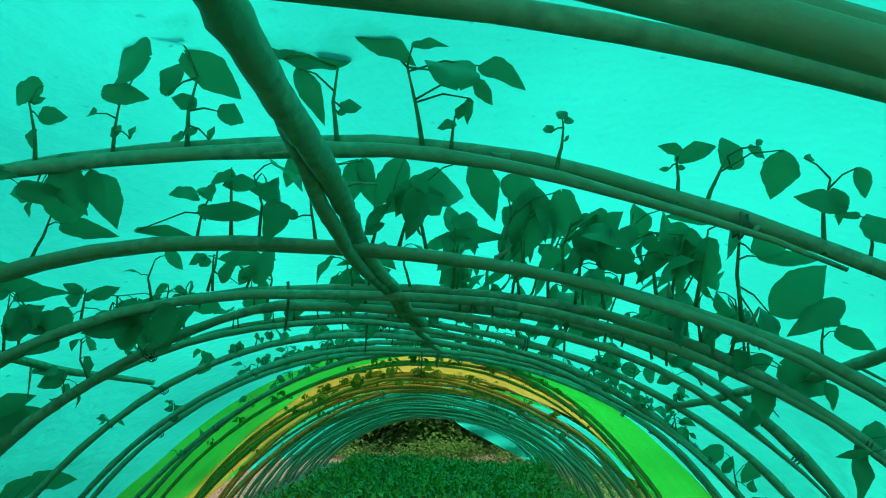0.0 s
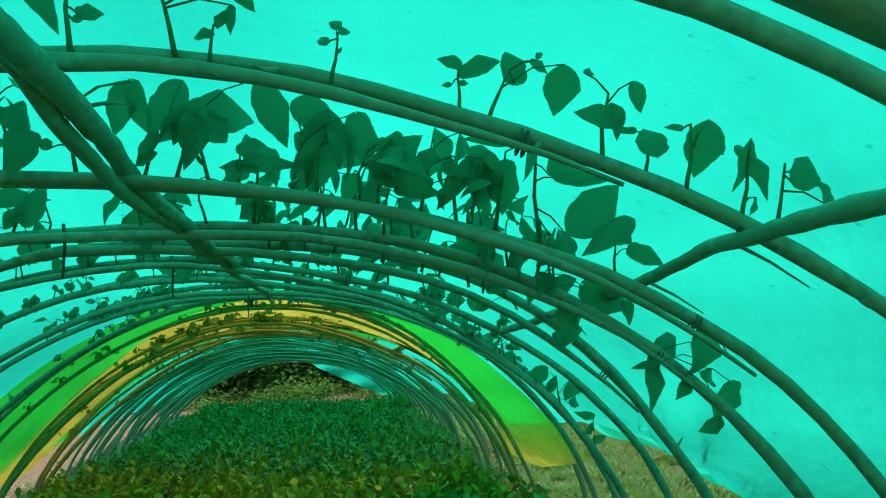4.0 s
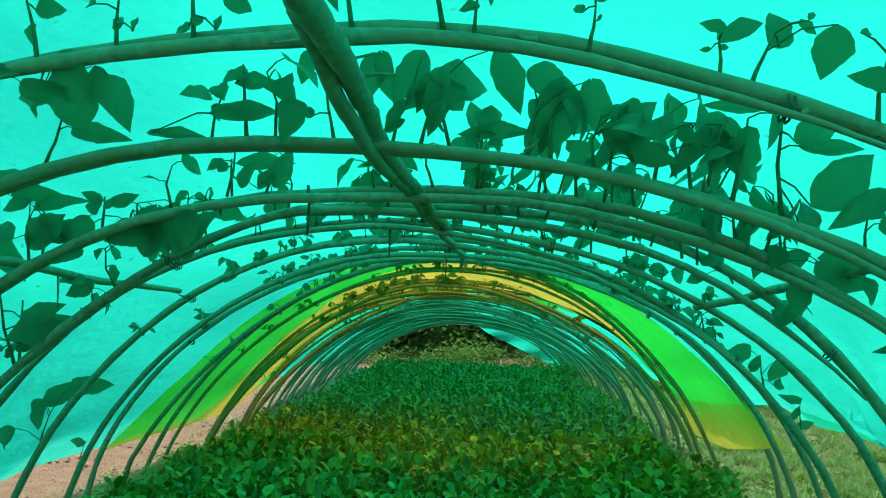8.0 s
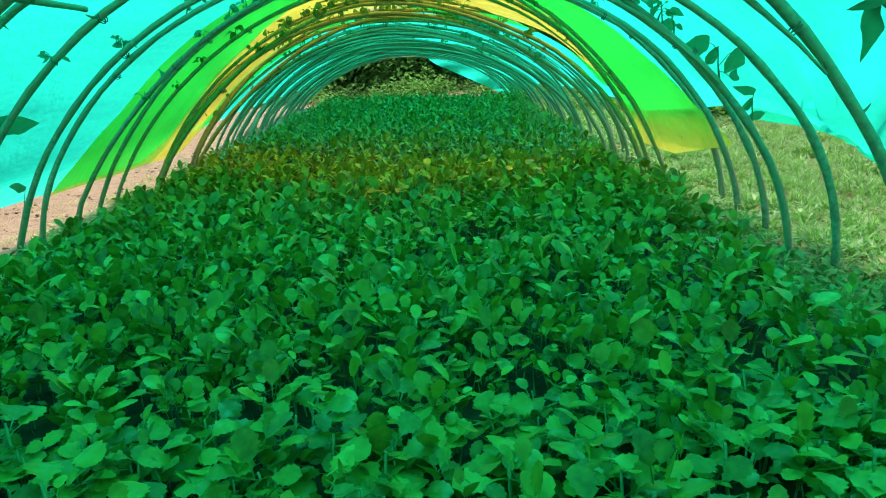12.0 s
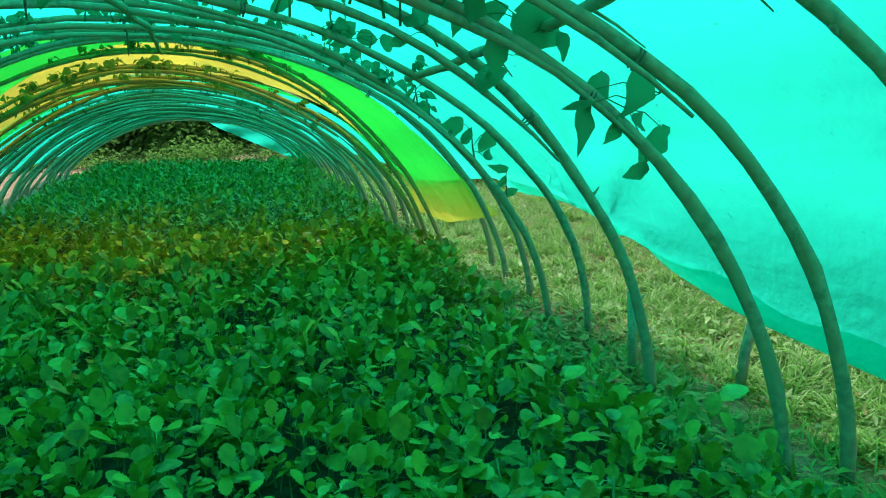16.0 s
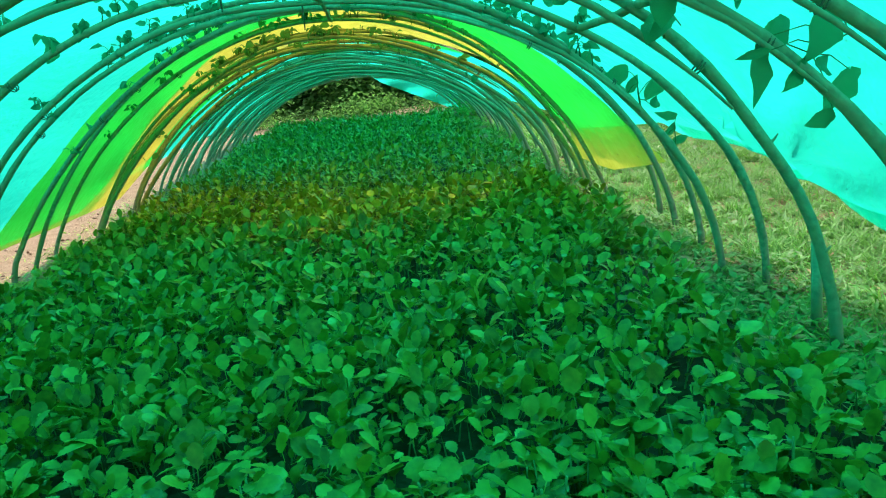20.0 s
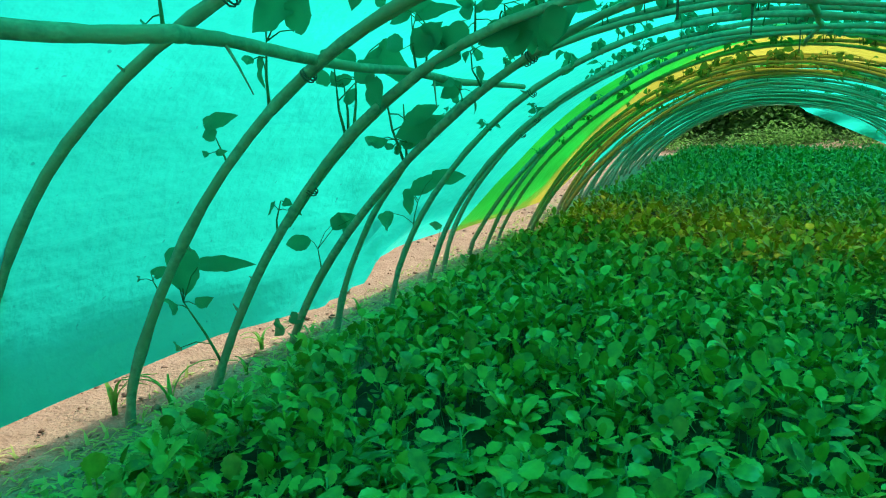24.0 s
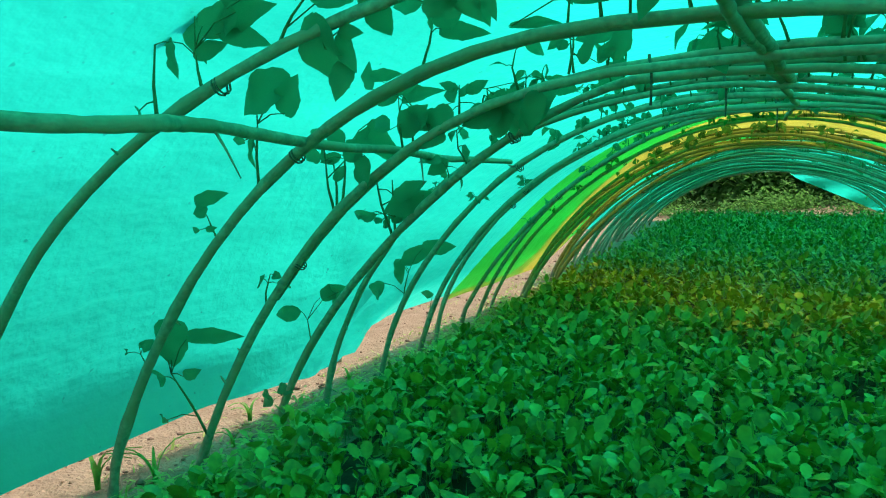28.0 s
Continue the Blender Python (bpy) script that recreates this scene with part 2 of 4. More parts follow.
def tube(points, radii, sides=8, rough=0.0, seed=0, caps=True):
    """Verts and faces of a tapered, slightly knobbly tube along points."""
    rng = np.random.default_rng(seed)
    pts = np.asarray(points, float)
    n = len(pts)
    tan = np.gradient(pts, axis=0)
    tan /= np.linalg.norm(tan, axis=1)[:, None] + 1e-9
    ref = np.array([0.31, 0.93, 0.2]) if abs(tan[:, 1]).mean() < 0.7 else np.array([0.9, 0.1, 0.4])
    a = np.cross(tan, ref)
    a /= np.linalg.norm(a, axis=1)[:, None] + 1e-9
    b = np.cross(tan, a)
    ang = np.linspace(0, 2 * np.pi, sides, endpoint=False)
    r = np.broadcast_to(np.asarray(radii, float), (n,))[:, None] * (1 + rough * rng.normal(size=(n, 1)))
    r = r * (1 + rough * 0.5 * rng.normal(size=(n, sides)))
    v = pts[:, None] + r[..., None] * (np.cos(ang)[None, :, None] * a[:, None] + np.sin(ang)[None, :, None] * b[:, None])
    v = v.reshape(-1, 3)
    f = [(i * sides + k, i * sides + (k + 1) % sides, (i + 1) * sides + (k + 1) % sides, (i + 1) * sides + k)
         for i in range(n - 1) for k in range(sides)]
    if caps:
        f.append(tuple(range(sides - 1, -1, -1)))
        f.append(tuple(range((n - 1) * sides, n * sides)))
    return v, f


# ---------------------------------------------------------------- the tunnel's shape
def smooth_step(x):
    x = min(1.0, max(0.0, x))
    return x * x * (3 - 2 * x)


# hoops: left foot x, y; top y, height; right foot x, y; branch radius; fullness of the left and the right side;
# x of the top; roundness of the left and the right shoulder
HOOPS = [
    (-1.3, 0.16, 0.202, 0.872, 1.06, 0.21, 0.0108, 2.4, 1.76, -0.299, 1.3, 1.613),
    (-1.3, 0.34, 0.327, 0.922, 1.031, 0.532, 0.0108, 2.6, 3.198, -0.371, 1.3, 2.003),
    (-1.5564, 0.782, 0.7113, 0.9497, 1.082, 0.7024, 0.0105, 2.161, 1.6006, -0.0809, 1.9347, 2.1243),
    (-1.4557, 1.0335, 0.9379, 0.8965, 1.015, 0.9449, 0.0108, 2.0842, 2.4012, -0.3126, 1.2298, 1.9284),
    (-1.4015, 1.2404, 1.1892, 0.879, 0.9463, 1.0049, 0.0105, 2.4724, 2.4894, -0.192, 1, 1.6873),
    (-1.3952, 1.5615, 1.3123, 0.866, 0.935, 1.3651, 0.0108, 1.4818, 2.9859, -0.2911, 1.2417, 1.6393),
    (-1.3422, 1.7334, 1.5154, 0.8691, 1.0017, 1.7472, 0.0092, 2.287, 1.748, -0.17, 1.3921, 2.1976),
    (-1.307, 2.0139, 1.8025, 0.866, 0.9522, 1.8863, 0.0095, 2.1322, 2.0536, -0.1673, 1.3751, 1.808),
    (-1.3508, 2.4022, 2.0987, 0.8586, 1.0291, 2.1711, 0.0095, 1.897, 2.4221, -0.1751, 1.4124, 1.7877),
    (-1.3759, 2.6098, 2.4027, 0.8652, 1.0485, 2.4106, 0.0095, 1.9348, 2.3488, -0.1832, 1.5386, 1.6636),
    (-1.3894, 2.9279, 2.5997, 0.8793, 1.072, 2.6047, 0.0095, 1.6502, 2.3871, -0.1654, 1.2955, 1.7896),
    (-1.3417, 3.0092, 2.8474, 0.8911, 1.0259, 3.0373, 0.0088, 1.9096, 2.4186, -0.1436, 1.3263, 1.2316),
    (-1.3804, 3.2943, 3.0479, 0.8673, 0.9894, 3.1273, 0.0088, 1.8019, 2.4335, -0.1395, 1.351, 1.3818),
    (-1.3067, 3.6194, 3.4503, 0.8278, 0.99, 3.26, 0.0105, 1.6556, 1.9, -0.1818, 1.2684, 1.6),
]
TOP_X = -0.19


def along(table, y):
    """Value at y from a short table of (y, value), straight between."""
    if y <= table[0][0]:
        return table[0][1]
    for (a, p), (b, q) in zip(table, table[1:]):
        if y <= b:
            return p + (q - p) * (y - a) / (b - a)
    return table[-1][1]


# the tunnel sinks towards its far end
CROWN = [(3.4, .845), (4.3, .80), (5.0, .765), (7.0, .69), (9.8, .605)]
rng = random.Random(5)
y = 3.62
while y < 9.75:
    HOOPS.append((-1.34 - .03 * (y - 4) + rng.uniform(-.07, .07), y + rng.uniform(-.07, .07), y + rng.uniform(-.06, .06), along(CROWN, y) + rng.uniform(-.025, .02),
                  min(1.22, 1.02 + .06 * (y - 3.6)) + rng.uniform(-.06, .06), y + rng.uniform(-.07, .07), rng.uniform(0.008, 0.0115), rng.uniform(1.6, 2.1), rng.uniform(1.7, 2.3),
                  TOP_X + rng.uniform(-.05, .05), rng.uniform(1.2, 1.45), rng.uniform(1.5, 1.75)))
    y += rng.uniform(0.10, 0.19)


def hoop_point(h, s, lift=0.0):
    """Point on a hoop; s from 0 (left foot) to 1 (right foot)."""
    xl, yl, ya, hh, xr, yr, _, pl, pr, tx, kl, kr = h
    th = math.pi * (1 - s)
    c, sn = math.cos(th), max(0.0, math.sin(th))
    left = c < 0
    a = (tx - xl if left else xr - tx) + lift
    u = abs(c) ** (2 / (pl if left else pr))
    x = tx + (-a if left else a) * u
    z = (hh + lift) * (sn * sn) ** (1 / (kl if left else kr))
    return Vector((x, ya + ((yl if left else yr) - ya) * u ** 1.2, z))


def hoop_s(h, x):
    """The s at which a hoop passes over x."""
    xl, xr, tx = h[0], h[4], h[9]
    left = x < tx
    u = abs((x - tx) / ((tx - xl) if left else (xr - tx)))
    c = min(1.0, u) ** ((h[7] if left else h[8]) / 2)
    return 1 - math.acos(-c if left else c) / math.pi


def hoop_between(y):
    """Hoop numbers in between the hoops, by the height of their tops."""
    i = max(0, min(len(HOOPS) - 2, sum(1 for h in HOOPS if h[2] <= y) - 1))
    a, b = HOOPS[i], HOOPS[i + 1]
    t = min(1.0, max(0.0, (y - a[2]) / (b[2] - a[2])))
    return tuple(p + (q - p) * t for p, q in zip(a, b))


def leaf_blade(seed, width, bend, fold, tip, round_base):
    """A pointed, wavy blade along +y, one unit long, its base at the origin, with a rib fold and a drooping tip."""
    rr = random.Random(seed)
    prof = ((0.0, 0.05), (0.05, 0.34 + 0.3 * round_base), (0.13, 0.66 + 0.24 * round_base), (0.24, 0.92), (0.36, 1.0), (0.50, 0.95), (0.64, 0.78), (0.77, 0.54), (0.88, 0.28), (0.95, 0.12), (1.0, 0.015))
    us = [k / 18 for k in range(19)]
    prof = [(u, along(prof, u)) for u in us]
    verts, faces = [], []
    cols = (-1.0, -0.5, 0.0, 0.5, 1.0)
    ph = rr.uniform(0, 6)
    for u, w in prof:
        ang = bend * u
        yy, zz = math.sin(ang) / bend, -(1 - math.cos(ang)) / bend
        for c in cols:
            ragged = 1 + (0.05 * math.sin(15 * u + ph * c) + 0.03 * math.sin(33 * u + 2 * ph)) * (abs(c) > 0.9)
            x = c * w * width / 2 * ragged
            z = zz + fold * abs(x) - 0.5 * fold * abs(c) ** 3 * w * width / 2 + 0.05 * width * math.sin(ph + 9 * u + 2.2 * c) * abs(c) * min(1, w)
            verts.append((x + tip * u * u, yy - 0.06 * round_base * (abs(c) > 0.9) * (u < 0.1), z))
    n = len(cols)
    for k in range(len(prof) - 1):
        for c in range(n - 1):
            faces.append((k * n + c, k * n + c + 1, (k + 1) * n + c + 1, (k + 1) * n + c))
    me = bpy.data.meshes.new("leaf")
    me.from_pydata(verts, [], faces)
    me.polygons.foreach_set("use_smooth", np.ones(len(me.polygons), bool))
    me.materials.append(M_LEAF)
    return me


LEAVES = [leaf_blade(k, *q) for k, q in enumerate(
    ((0.72, 0.7, 0.25, 0.05, 1), (0.60, 1.2, 0.5, -0.08, 0), (0.80, 0.4, 0.15, 0.0, 1), (0.55, 1.5, 0.35, 0.12, 0), (0.85, 0.9, 0.6, -0.05, 1), (0.48, 0.5, 0.8, 0.1, 0), (0.75, 1.1, 0.3, 0.1, 0.5)))]
SLIM = [leaf_blade(40 + k, *q) for k, q in enumerate(((0.42, 1.3, 0.4, 0.1, 0), (0.36, 0.9, 0.3, -0.12, 0), (0.48, 1.6, 0.5, 0.05, 0.3)))]
FLAT = [leaf_blade(20 + k, 1.0, b, f, t, rb) for k, (b, f, t, rb) in enumerate(((0.5, 0.15, 0.06, 1), (0.8, 0.3, -0.08, 0.3), (0.35, 0.2, 0.1, 0), (1.0, 0.2, -0.04, 0.7)))]


def stem_and_leaves(hoop, line, rad, leaves, seed):
    """One shoot under its hoop: stem with leaf stalks in one mesh, and each leaf blade as a part."""
    verts, faces = tube(line, [rad * (1.25 - 0.75 * k / (len(line) - 1)) for k in range(len(line))], 6, 0.05, seed)
    stem = mesh_ob("shoot", verts, faces, M_SHOOT, hoop)
    for at, m, me in leaves:
        foot = m.to_translation()
        if (foot - at).length > 0.004:
            sag = at.lerp(foot, 0.5) + Vector((0, 0, 0.12 * (foot - at).length))
            v, f = tube([at, sag, foot], [rad * 0.55, rad * 0.45, rad * 0.35], 5, 0, seed)
            mesh_ob("stalk", v, f, M_SHOOT, stem)
        lf = new("leaf", me)
        lf.parent = stem
        lf.matrix_basis = m
    return stem


def build_shoot(hoop, root, length, leaves, size, seed, lean=(0, 0), droop=0.0, kinds=None):
    """A side shoot with stalked leaves pointing all ways."""
    rr = random.Random(seed)
    tip = root + Vector((lean[0] + rr.uniform(-.25, .25), lean[1] + rr.uniform(-.3, .3), 1.0)).normalized() * length
    mid = root.lerp(tip, 0.5) + Vector((rr.uniform(-.12, .12), rr.uniform(-.12, .12), 0)) * length
    line = [root - Vector((0, 0, 0.006)), root.lerp(mid, 0.6), mid, mid.lerp(tip, 0.6), tip]
    out = []
    for k in range(leaves):
        u = 1.0 if k == 0 else rr.uniform(0.35, 0.98)
        at = root.lerp(mid, u * 2) if u < 0.5 else mid.lerp(tip, u * 2 - 1)
        yaw = rr.uniform(0, 360)
        sz = size * rr.uniform(0.55, 1.15)
        turn = pose(0, 0, 0, 0, 0, yaw) @ pose(0, 0, 0, rr.uniform(-15, 65), 0, 0)
        foot = at + turn.to_3x3() @ Vector((0, sz * rr.uniform(.25, .6), 0))
        out.append((at, Matrix.Translation(foot) @ pose(0, 0, 0, 0, 0, yaw + rr.uniform(-30, 30)) @ pose(0, 0, 0, rr.uniform(-75, 40) - droop, rr.uniform(-60, 60), 0) @ Matrix.Scale(sz, 4), rr.choice(kinds or LEAVES)))
    return stem_and_leaves(hoop, line, 0.0014 + 0.010 * length, out, seed)


def sprig(i, x, tip_x, tip_z, *leaves):
    """A leafy shoot on hoop i over x. leaves: offset x and z of each blade's middle, length, angle across the tunnel, width share."""
    h = HOOPS[i]
    rr = random.Random(int(1000 * abs(x)) + 17 * i)
    root = hoop_point(h, hoop_s(h, x))
    lean = rr.uniform(-.25, .25)
    tip = root + Vector((tip_x, lean * tip_z, tip_z))
    mid = root.lerp(tip, 0.5) + Vector((rr.uniform(-.06, .06), 0, 0)) * (tip - root).length
    out = []
    for dx, dz, ln, ang, w in leaves:
        a = math.radians(ang)
        tilt = rr.uniform(-.45, .45)
        d = Vector((math.cos(a), tilt, math.sin(a))).normalized()
        nrm = Vector((rr.uniform(-.35, .35), -1, rr.uniform(-.35, .35)))
        sd = d.cross(nrm).normalized()
        nrm = sd.cross(d).normalized()
        u = min(1.0, max(0.3, dz / tip_z if tip_z > .02 else 1.0))
        at = root.lerp(mid, 2 * u) if u < .5 else mid.lerp(tip, 2 * u - 1)
        foot = root + Vector((dx, lean * dz + rr.uniform(-.02, .02), dz)) - d * ln * 0.5
        m = Matrix(((sd.x * w, d.x, nrm.x, 0), (sd.y * w, d.y, nrm.y, 0), (sd.z * w, d.z, nrm.z, 0), (0, 0, 0, 1)))
        out.append((at, Matrix.Translation(foot) @ m @ Matrix.Scale(ln, 4), rr.choice(FLAT)))
    return stem_and_leaves(hoops[i], [root - Vector((0, 0, .006)), root.lerp(mid, .6), mid, mid.lerp(tip, .6), tip], 0.0016 + 0.010 * tip_z, out, i)


def build_hoop(i, h):
    hoop = new("hoop")
    r = random.Random(100 + i)
    n = 30
    o1, o2 = r.uniform(-.006, .006), r.uniform(0.010, 0.020)
    end_l, end_r = r.uniform(0.64, 0.80), r.uniform(0.22, 0.36)
    for k, (s0, s1) in enumerate(((0.0, end_l), (1.0, end_r))):
        pts = []
        for j in range(n + 1):
            s = s0 + (s1 - s0) * j / n
            p = hoop_point(h, s)
            u = abs(s - s0)
            top = smooth_step((u - 0.3) / 0.25)
            p.z -= (o1 if k else o2) * top
            p.y += (o2 if k else -o2) * 0.8 * top
            w = 0.014 * noise.noise(Vector((s * 5, i * 3.1, k * 7.7))) + 0.005 * noise.noise(Vector((s * 17, i * 1.3, k * 3.3)))
            p += Vector((w, w * 0.7, w * (1 if u > .1 else 0)))
            if j == 0:
                p.z = -0.04
            pts.append(p)
        rad = [h[6] * (1.12 - 0.5 * j / n) * (1 if j < n - 3 else 0.85 - 0.15 * (j - n + 3)) for j in range(n + 1)]
        # knots where twigs were cut
        for _ in range(3):
            rad[r.randrange(3, n - 2)] *= 1.18
        v, f = tube(pts, rad, 9 if i < 12 else 6, 0.045, i * 2 + k)
        mesh_ob("branch", v, f, M_BARK, hoop)
    if i < 24:
        for s in (end_r + 0.03, end_l - 0.03):
            c = hoop_point(h, s)
            d = (hoop_point(h, s + .01) - c).normalized()
            c.z -= o2 * 0.5
            ring = []
            for q in range(19):
                a = q / 18 * 4 * math.pi
                e1 = d.cross(Vector((0, 1, 0))).normalized()
                e2 = d.cross(e1)
                ring.append(c + (e1 * math.cos(a) + e2 * math.sin(a)) * (h[6] + 0.003) + d * (q - 9) * 0.0007)
            v, f = tube(ring, 0.0016, 5, 0, i)
            mesh_ob("tie", v, f, M_TWINE, hoop, "thin dark twine")
    # stubs of trimmed twigs
    for q in range(5 if i < 8 else 0):
        s = r.uniform(.12, .9)
        c = hoop_point(h, s)
        d = Vector((r.uniform(-.8, .8), r.uniform(-.6, .6), r.uniform(-1, .8))).normalized()
        ln = r.uniform(.012, .03)
        v, f = tube([c, c + d * ln * .6, c + d * ln + Vector((0, 0, .003))], [h[6] * .42, h[6] * .28, h[6] * .12], 6, .1, q)
        mesh_ob("twig_stub", v, f, M_BARK, hoop)
    if i in (4, 6, 8):
        c = hoop_point(h, hoop_s(h, -.27 + .05 * (i - 4)))
        v, f = tube([c, c + Vector((.004, -.006, -.03)), c + Vector((.002, -.008, -.085))], [.003, .0025, .002], 5, .1, i)
        mesh_ob("string", v, f, M_TWINE, hoop, "loose hanging end of twine")
    # young growth, thickest over the middle of the nearer hoops
    for q in range(0 if i < 3 else 3 if i == 3 else 12 if i == 4 else 17 if i < 6 else 26 if i < 16 else 13 if i < 26 else 6 if i < 38 else 0):
        x = r.uniform(-.75, .62) if q % 4 else r.uniform(-1.15, .6)
        build_shoot(hoop, hoop_point(h, hoop_s(h, x)), r.uniform(.03, .10) if i < 6 else r.uniform(.015, .04), r.randint(2, 6) if i < 16 else r.randint(2, 3), r.uniform(.036, .066) if i < 6 else r.uniform(.026, .046), 5000 + i * 20 + q, (0, 0), r.uniform(0, 30))
    # long drooping leaves on the sunnier side
    for q in range(5 if i == 3 else 7 if i == 4 else 5 if i in (5, 6) else 0):
        x = .05 + .40 * (q + r.uniform(.1, .9)) / 6
        build_shoot(hoop, hoop_point(h, hoop_s(h, x)), r.uniform(.06, .11), r.randint(3, 6), r.uniform(.06, .088), 9000 + i * 20 + q, (.2, 0), r.uniform(10, 45), SLIM)
    leafy = "leafy branch hoop bent over the bed" if i < 22 else "bent thin branch hoop pushed into the soil"
    tagged(hoop, leafy + ", tied with twine", "hoop", "tunnel hoops")
    return hoop


hoops = [build_hoop(i, h) for i, h in enumerate(HOOPS)]

# larger leafy shoots that stand out
sprig(2, -0.366, 0.003, 0.054, (-0.002, 0.104, 0.084, 180, 0.80), (0.015, 0.063, 0.050, 0, 0.50), (-0.020, 0.039, 0.022, 160, 0.60), (-0.000, 0.031, 0.025, 80, 0.40), (0.022, 0.025, 0.028, 100, 0.30))
sprig(2, -0.284, 0.001, 0.087, (-0.033, 0.099, 0.059, 85, 0.45), (0.016, 0.095, 0.083, 325, 0.50), (0.044, 0.044, 0.034, 355, 0.80), (-0.012, 0.055, 0.031, 170, 0.60), (-0.021, 0.154, 0.048, 90, 0.70), (-0.021, 0.016, 0.022, 200, 0.60), (0.005, 0.019, 0.017, 60, 0.70), (0.026, 0.017, 0.022, 90, 0.40))
sprig(2, -0.451, -0.010, 0.066, (-0.032, 0.086, 0.050, 200, 0.60), (0.009, 0.057, 0.030, 10, 0.80), (-0.014, 0.032, 0.024, 260, 0.60), (-0.006, 0.074, 0.016, 40, 0.60))
sprig(2, -0.119, -0.008, 0.101, (-0.014, 0.132, 0.054, 90, 0.85), (-0.042, 0.111, 0.071, 8, 0.40), (-0.072, 0.142, 0.092, 80, 0.50), (-0.036, 0.066, 0.077, 300, 0.35), (0.011, 0.052, 0.026, 20, 0.70), (0.002, 0.043, 0.014, 40, 0.60))
sprig(2, -0.026, -0.019, 0.087, (-0.040, 0.111, 0.076, 330, 0.45), (0.030, 0.091, 0.083, 100, 0.72), (0.086, 0.082, 0.060, 335, 0.55), (0.006, 0.108, 0.040, 0, 0.35), (0.064, 0.050, 0.034, 300, 0.50), (0.048, 0.047, 0.031, 260, 0.40))
sprig(2, 0.004, 0.004, 0.038, (-0.007, 0.026, 0.026, 170, 0.50), (0.010, 0.048, 0.024, 80, 0.50))
sprig(2, 0.117, 0.010, 0.047, (-0.004, 0.054, 0.016, 110, 0.85), (0.009, 0.065, 0.017, 90, 0.80), (0.019, 0.057, 0.018, 20, 0.50), (0.011, 0.029, 0.008, 60, 0.50))
sprig(2, 0.245, 0.001, 0.042, (-0.009, 0.049, 0.027, 170, 0.50), (0.032, 0.059, 0.059, 25, 0.35), (0.010, 0.037, 0.013, 0, 0.50), (-0.007, 0.038, 0.012, 180, 0.50))
sprig(2, 0.272, 0.028, 0.055, (0.038, 0.067, 0.043, 90, 0.75), (0.065, 0.062, 0.025, 340, 0.50), (0.087, 0.037, 0.055, 265, 0.72), (0.056, 0.066, 0.018, 60, 0.40))
sprig(2, 0.394, 0.010, 0.074, (-0.005, 0.048, 0.052, 170, 0.50), (0.017, 0.045, 0.041, 280, 0.50), (-0.007, 0.098, 0.021, 10, 0.40), (0.035, 0.063, 0.037, 290, 0.50))
sprig(2, 0.438, 0.014, 0.050, (0.008, 0.043, 0.047, 95, 0.80), (-0.015, 0.057, 0.024, 170, 0.40))
sprig(2, 0.481, 0.010, 0.079, (0.024, 0.051, 0.064, 265, 0.65), (0.054, 0.055, 0.021, 350, 0.60), (-0.004, 0.078, 0.021, 170, 0.40))
sprig(2, 0.541, 0.017, 0.080, (0.013, 0.064, 0.061, 262, 0.42), (0.040, 0.060, 0.061, 285, 0.40), (0.022, 0.090, 0.025, 60, 0.60), (0.032, 0.019, 0.031, 280, 0.35))
sprig(2, 0.580, 0.018, 0.088, (0.031, 0.075, 0.044, 50, 0.85), (0.066, 0.058, 0.036, 95, 0.65), (0.051, 0.078, 0.018, 20, 0.50))
sprig(3, -0.296, -0.005, 0.097, (0.011, 0.080, 0.062, 15, 0.42), (-0.017, 0.082, 0.035, 200, 0.70), (0.014, 0.031, 0.097, 8, 0.28), (-0.085, 0.007, 0.086, 5, 0.18))
sprig(3, -0.179, -0.015, 0.083, (-0.044, 0.098, 0.048, 250, 0.50), (0.045, 0.088, 0.074, 262, 0.50), (0.066, 0.083, 0.074, 278, 0.40), (-0.032, 0.034, 0.019, 90, 0.80))
sprig(3, -0.102, 0.023, 0.064, (0.022, 0.095, 0.089, 245, 0.50), (0.001, 0.035, 0.054, 230, 0.35), (-0.003, 0.015, 0.047, 200, 0.30))
sprig(3, -0.065, 0.021, 0.084, (0.064, 0.094, 0.105, 15, 0.60), (0.050, 0.064, 0.058, 320, 0.65), (0.121, 0.081, 0.097, 298, 0.45), (0.022, 0.044, 0.066, 265, 0.60), (0.005, 0.067, 0.054, 250, 0.50))
sprig(3, 0.010, 0.002, 0.035, (0.025, 0.047, 0.058, 20, 0.40), (0.037, 0.027, 0.085, 0, 0.28), (-0.002, 0.019, 0.054, 175, 0.35), (-0.006, 0.007, 0.031, 260, 0.70))
sprig(3, 0.075, 0.015, 0.069, (0.035, 0.094, 0.074, 330, 0.62), (0.042, 0.045, 0.120, 262, 0.55), (0.092, 0.055, 0.081, 280, 0.50), (0.015, 0.021, 0.062, 250, 0.60), (0.066, 0.070, 0.046, 340, 0.60))
sprig(3, 0.182, 0.005, 0.034, (0.035, 0.065, 0.096, 38, 0.42), (0.016, 0.022, 0.050, 340, 0.40), (0.043, 0.011, 0.046, 10, 0.35))
sprig(3, 0.304, 0.020, 0.084, (-0.054, 0.087, 0.040, 60, 0.65), (-0.012, 0.061, 0.100, 215, 0.36), (0.024, 0.051, 0.088, 262, 0.50), (0.049, 0.037, 0.080, 275, 0.45), (-0.070, 0.055, 0.042, 170, 0.40))
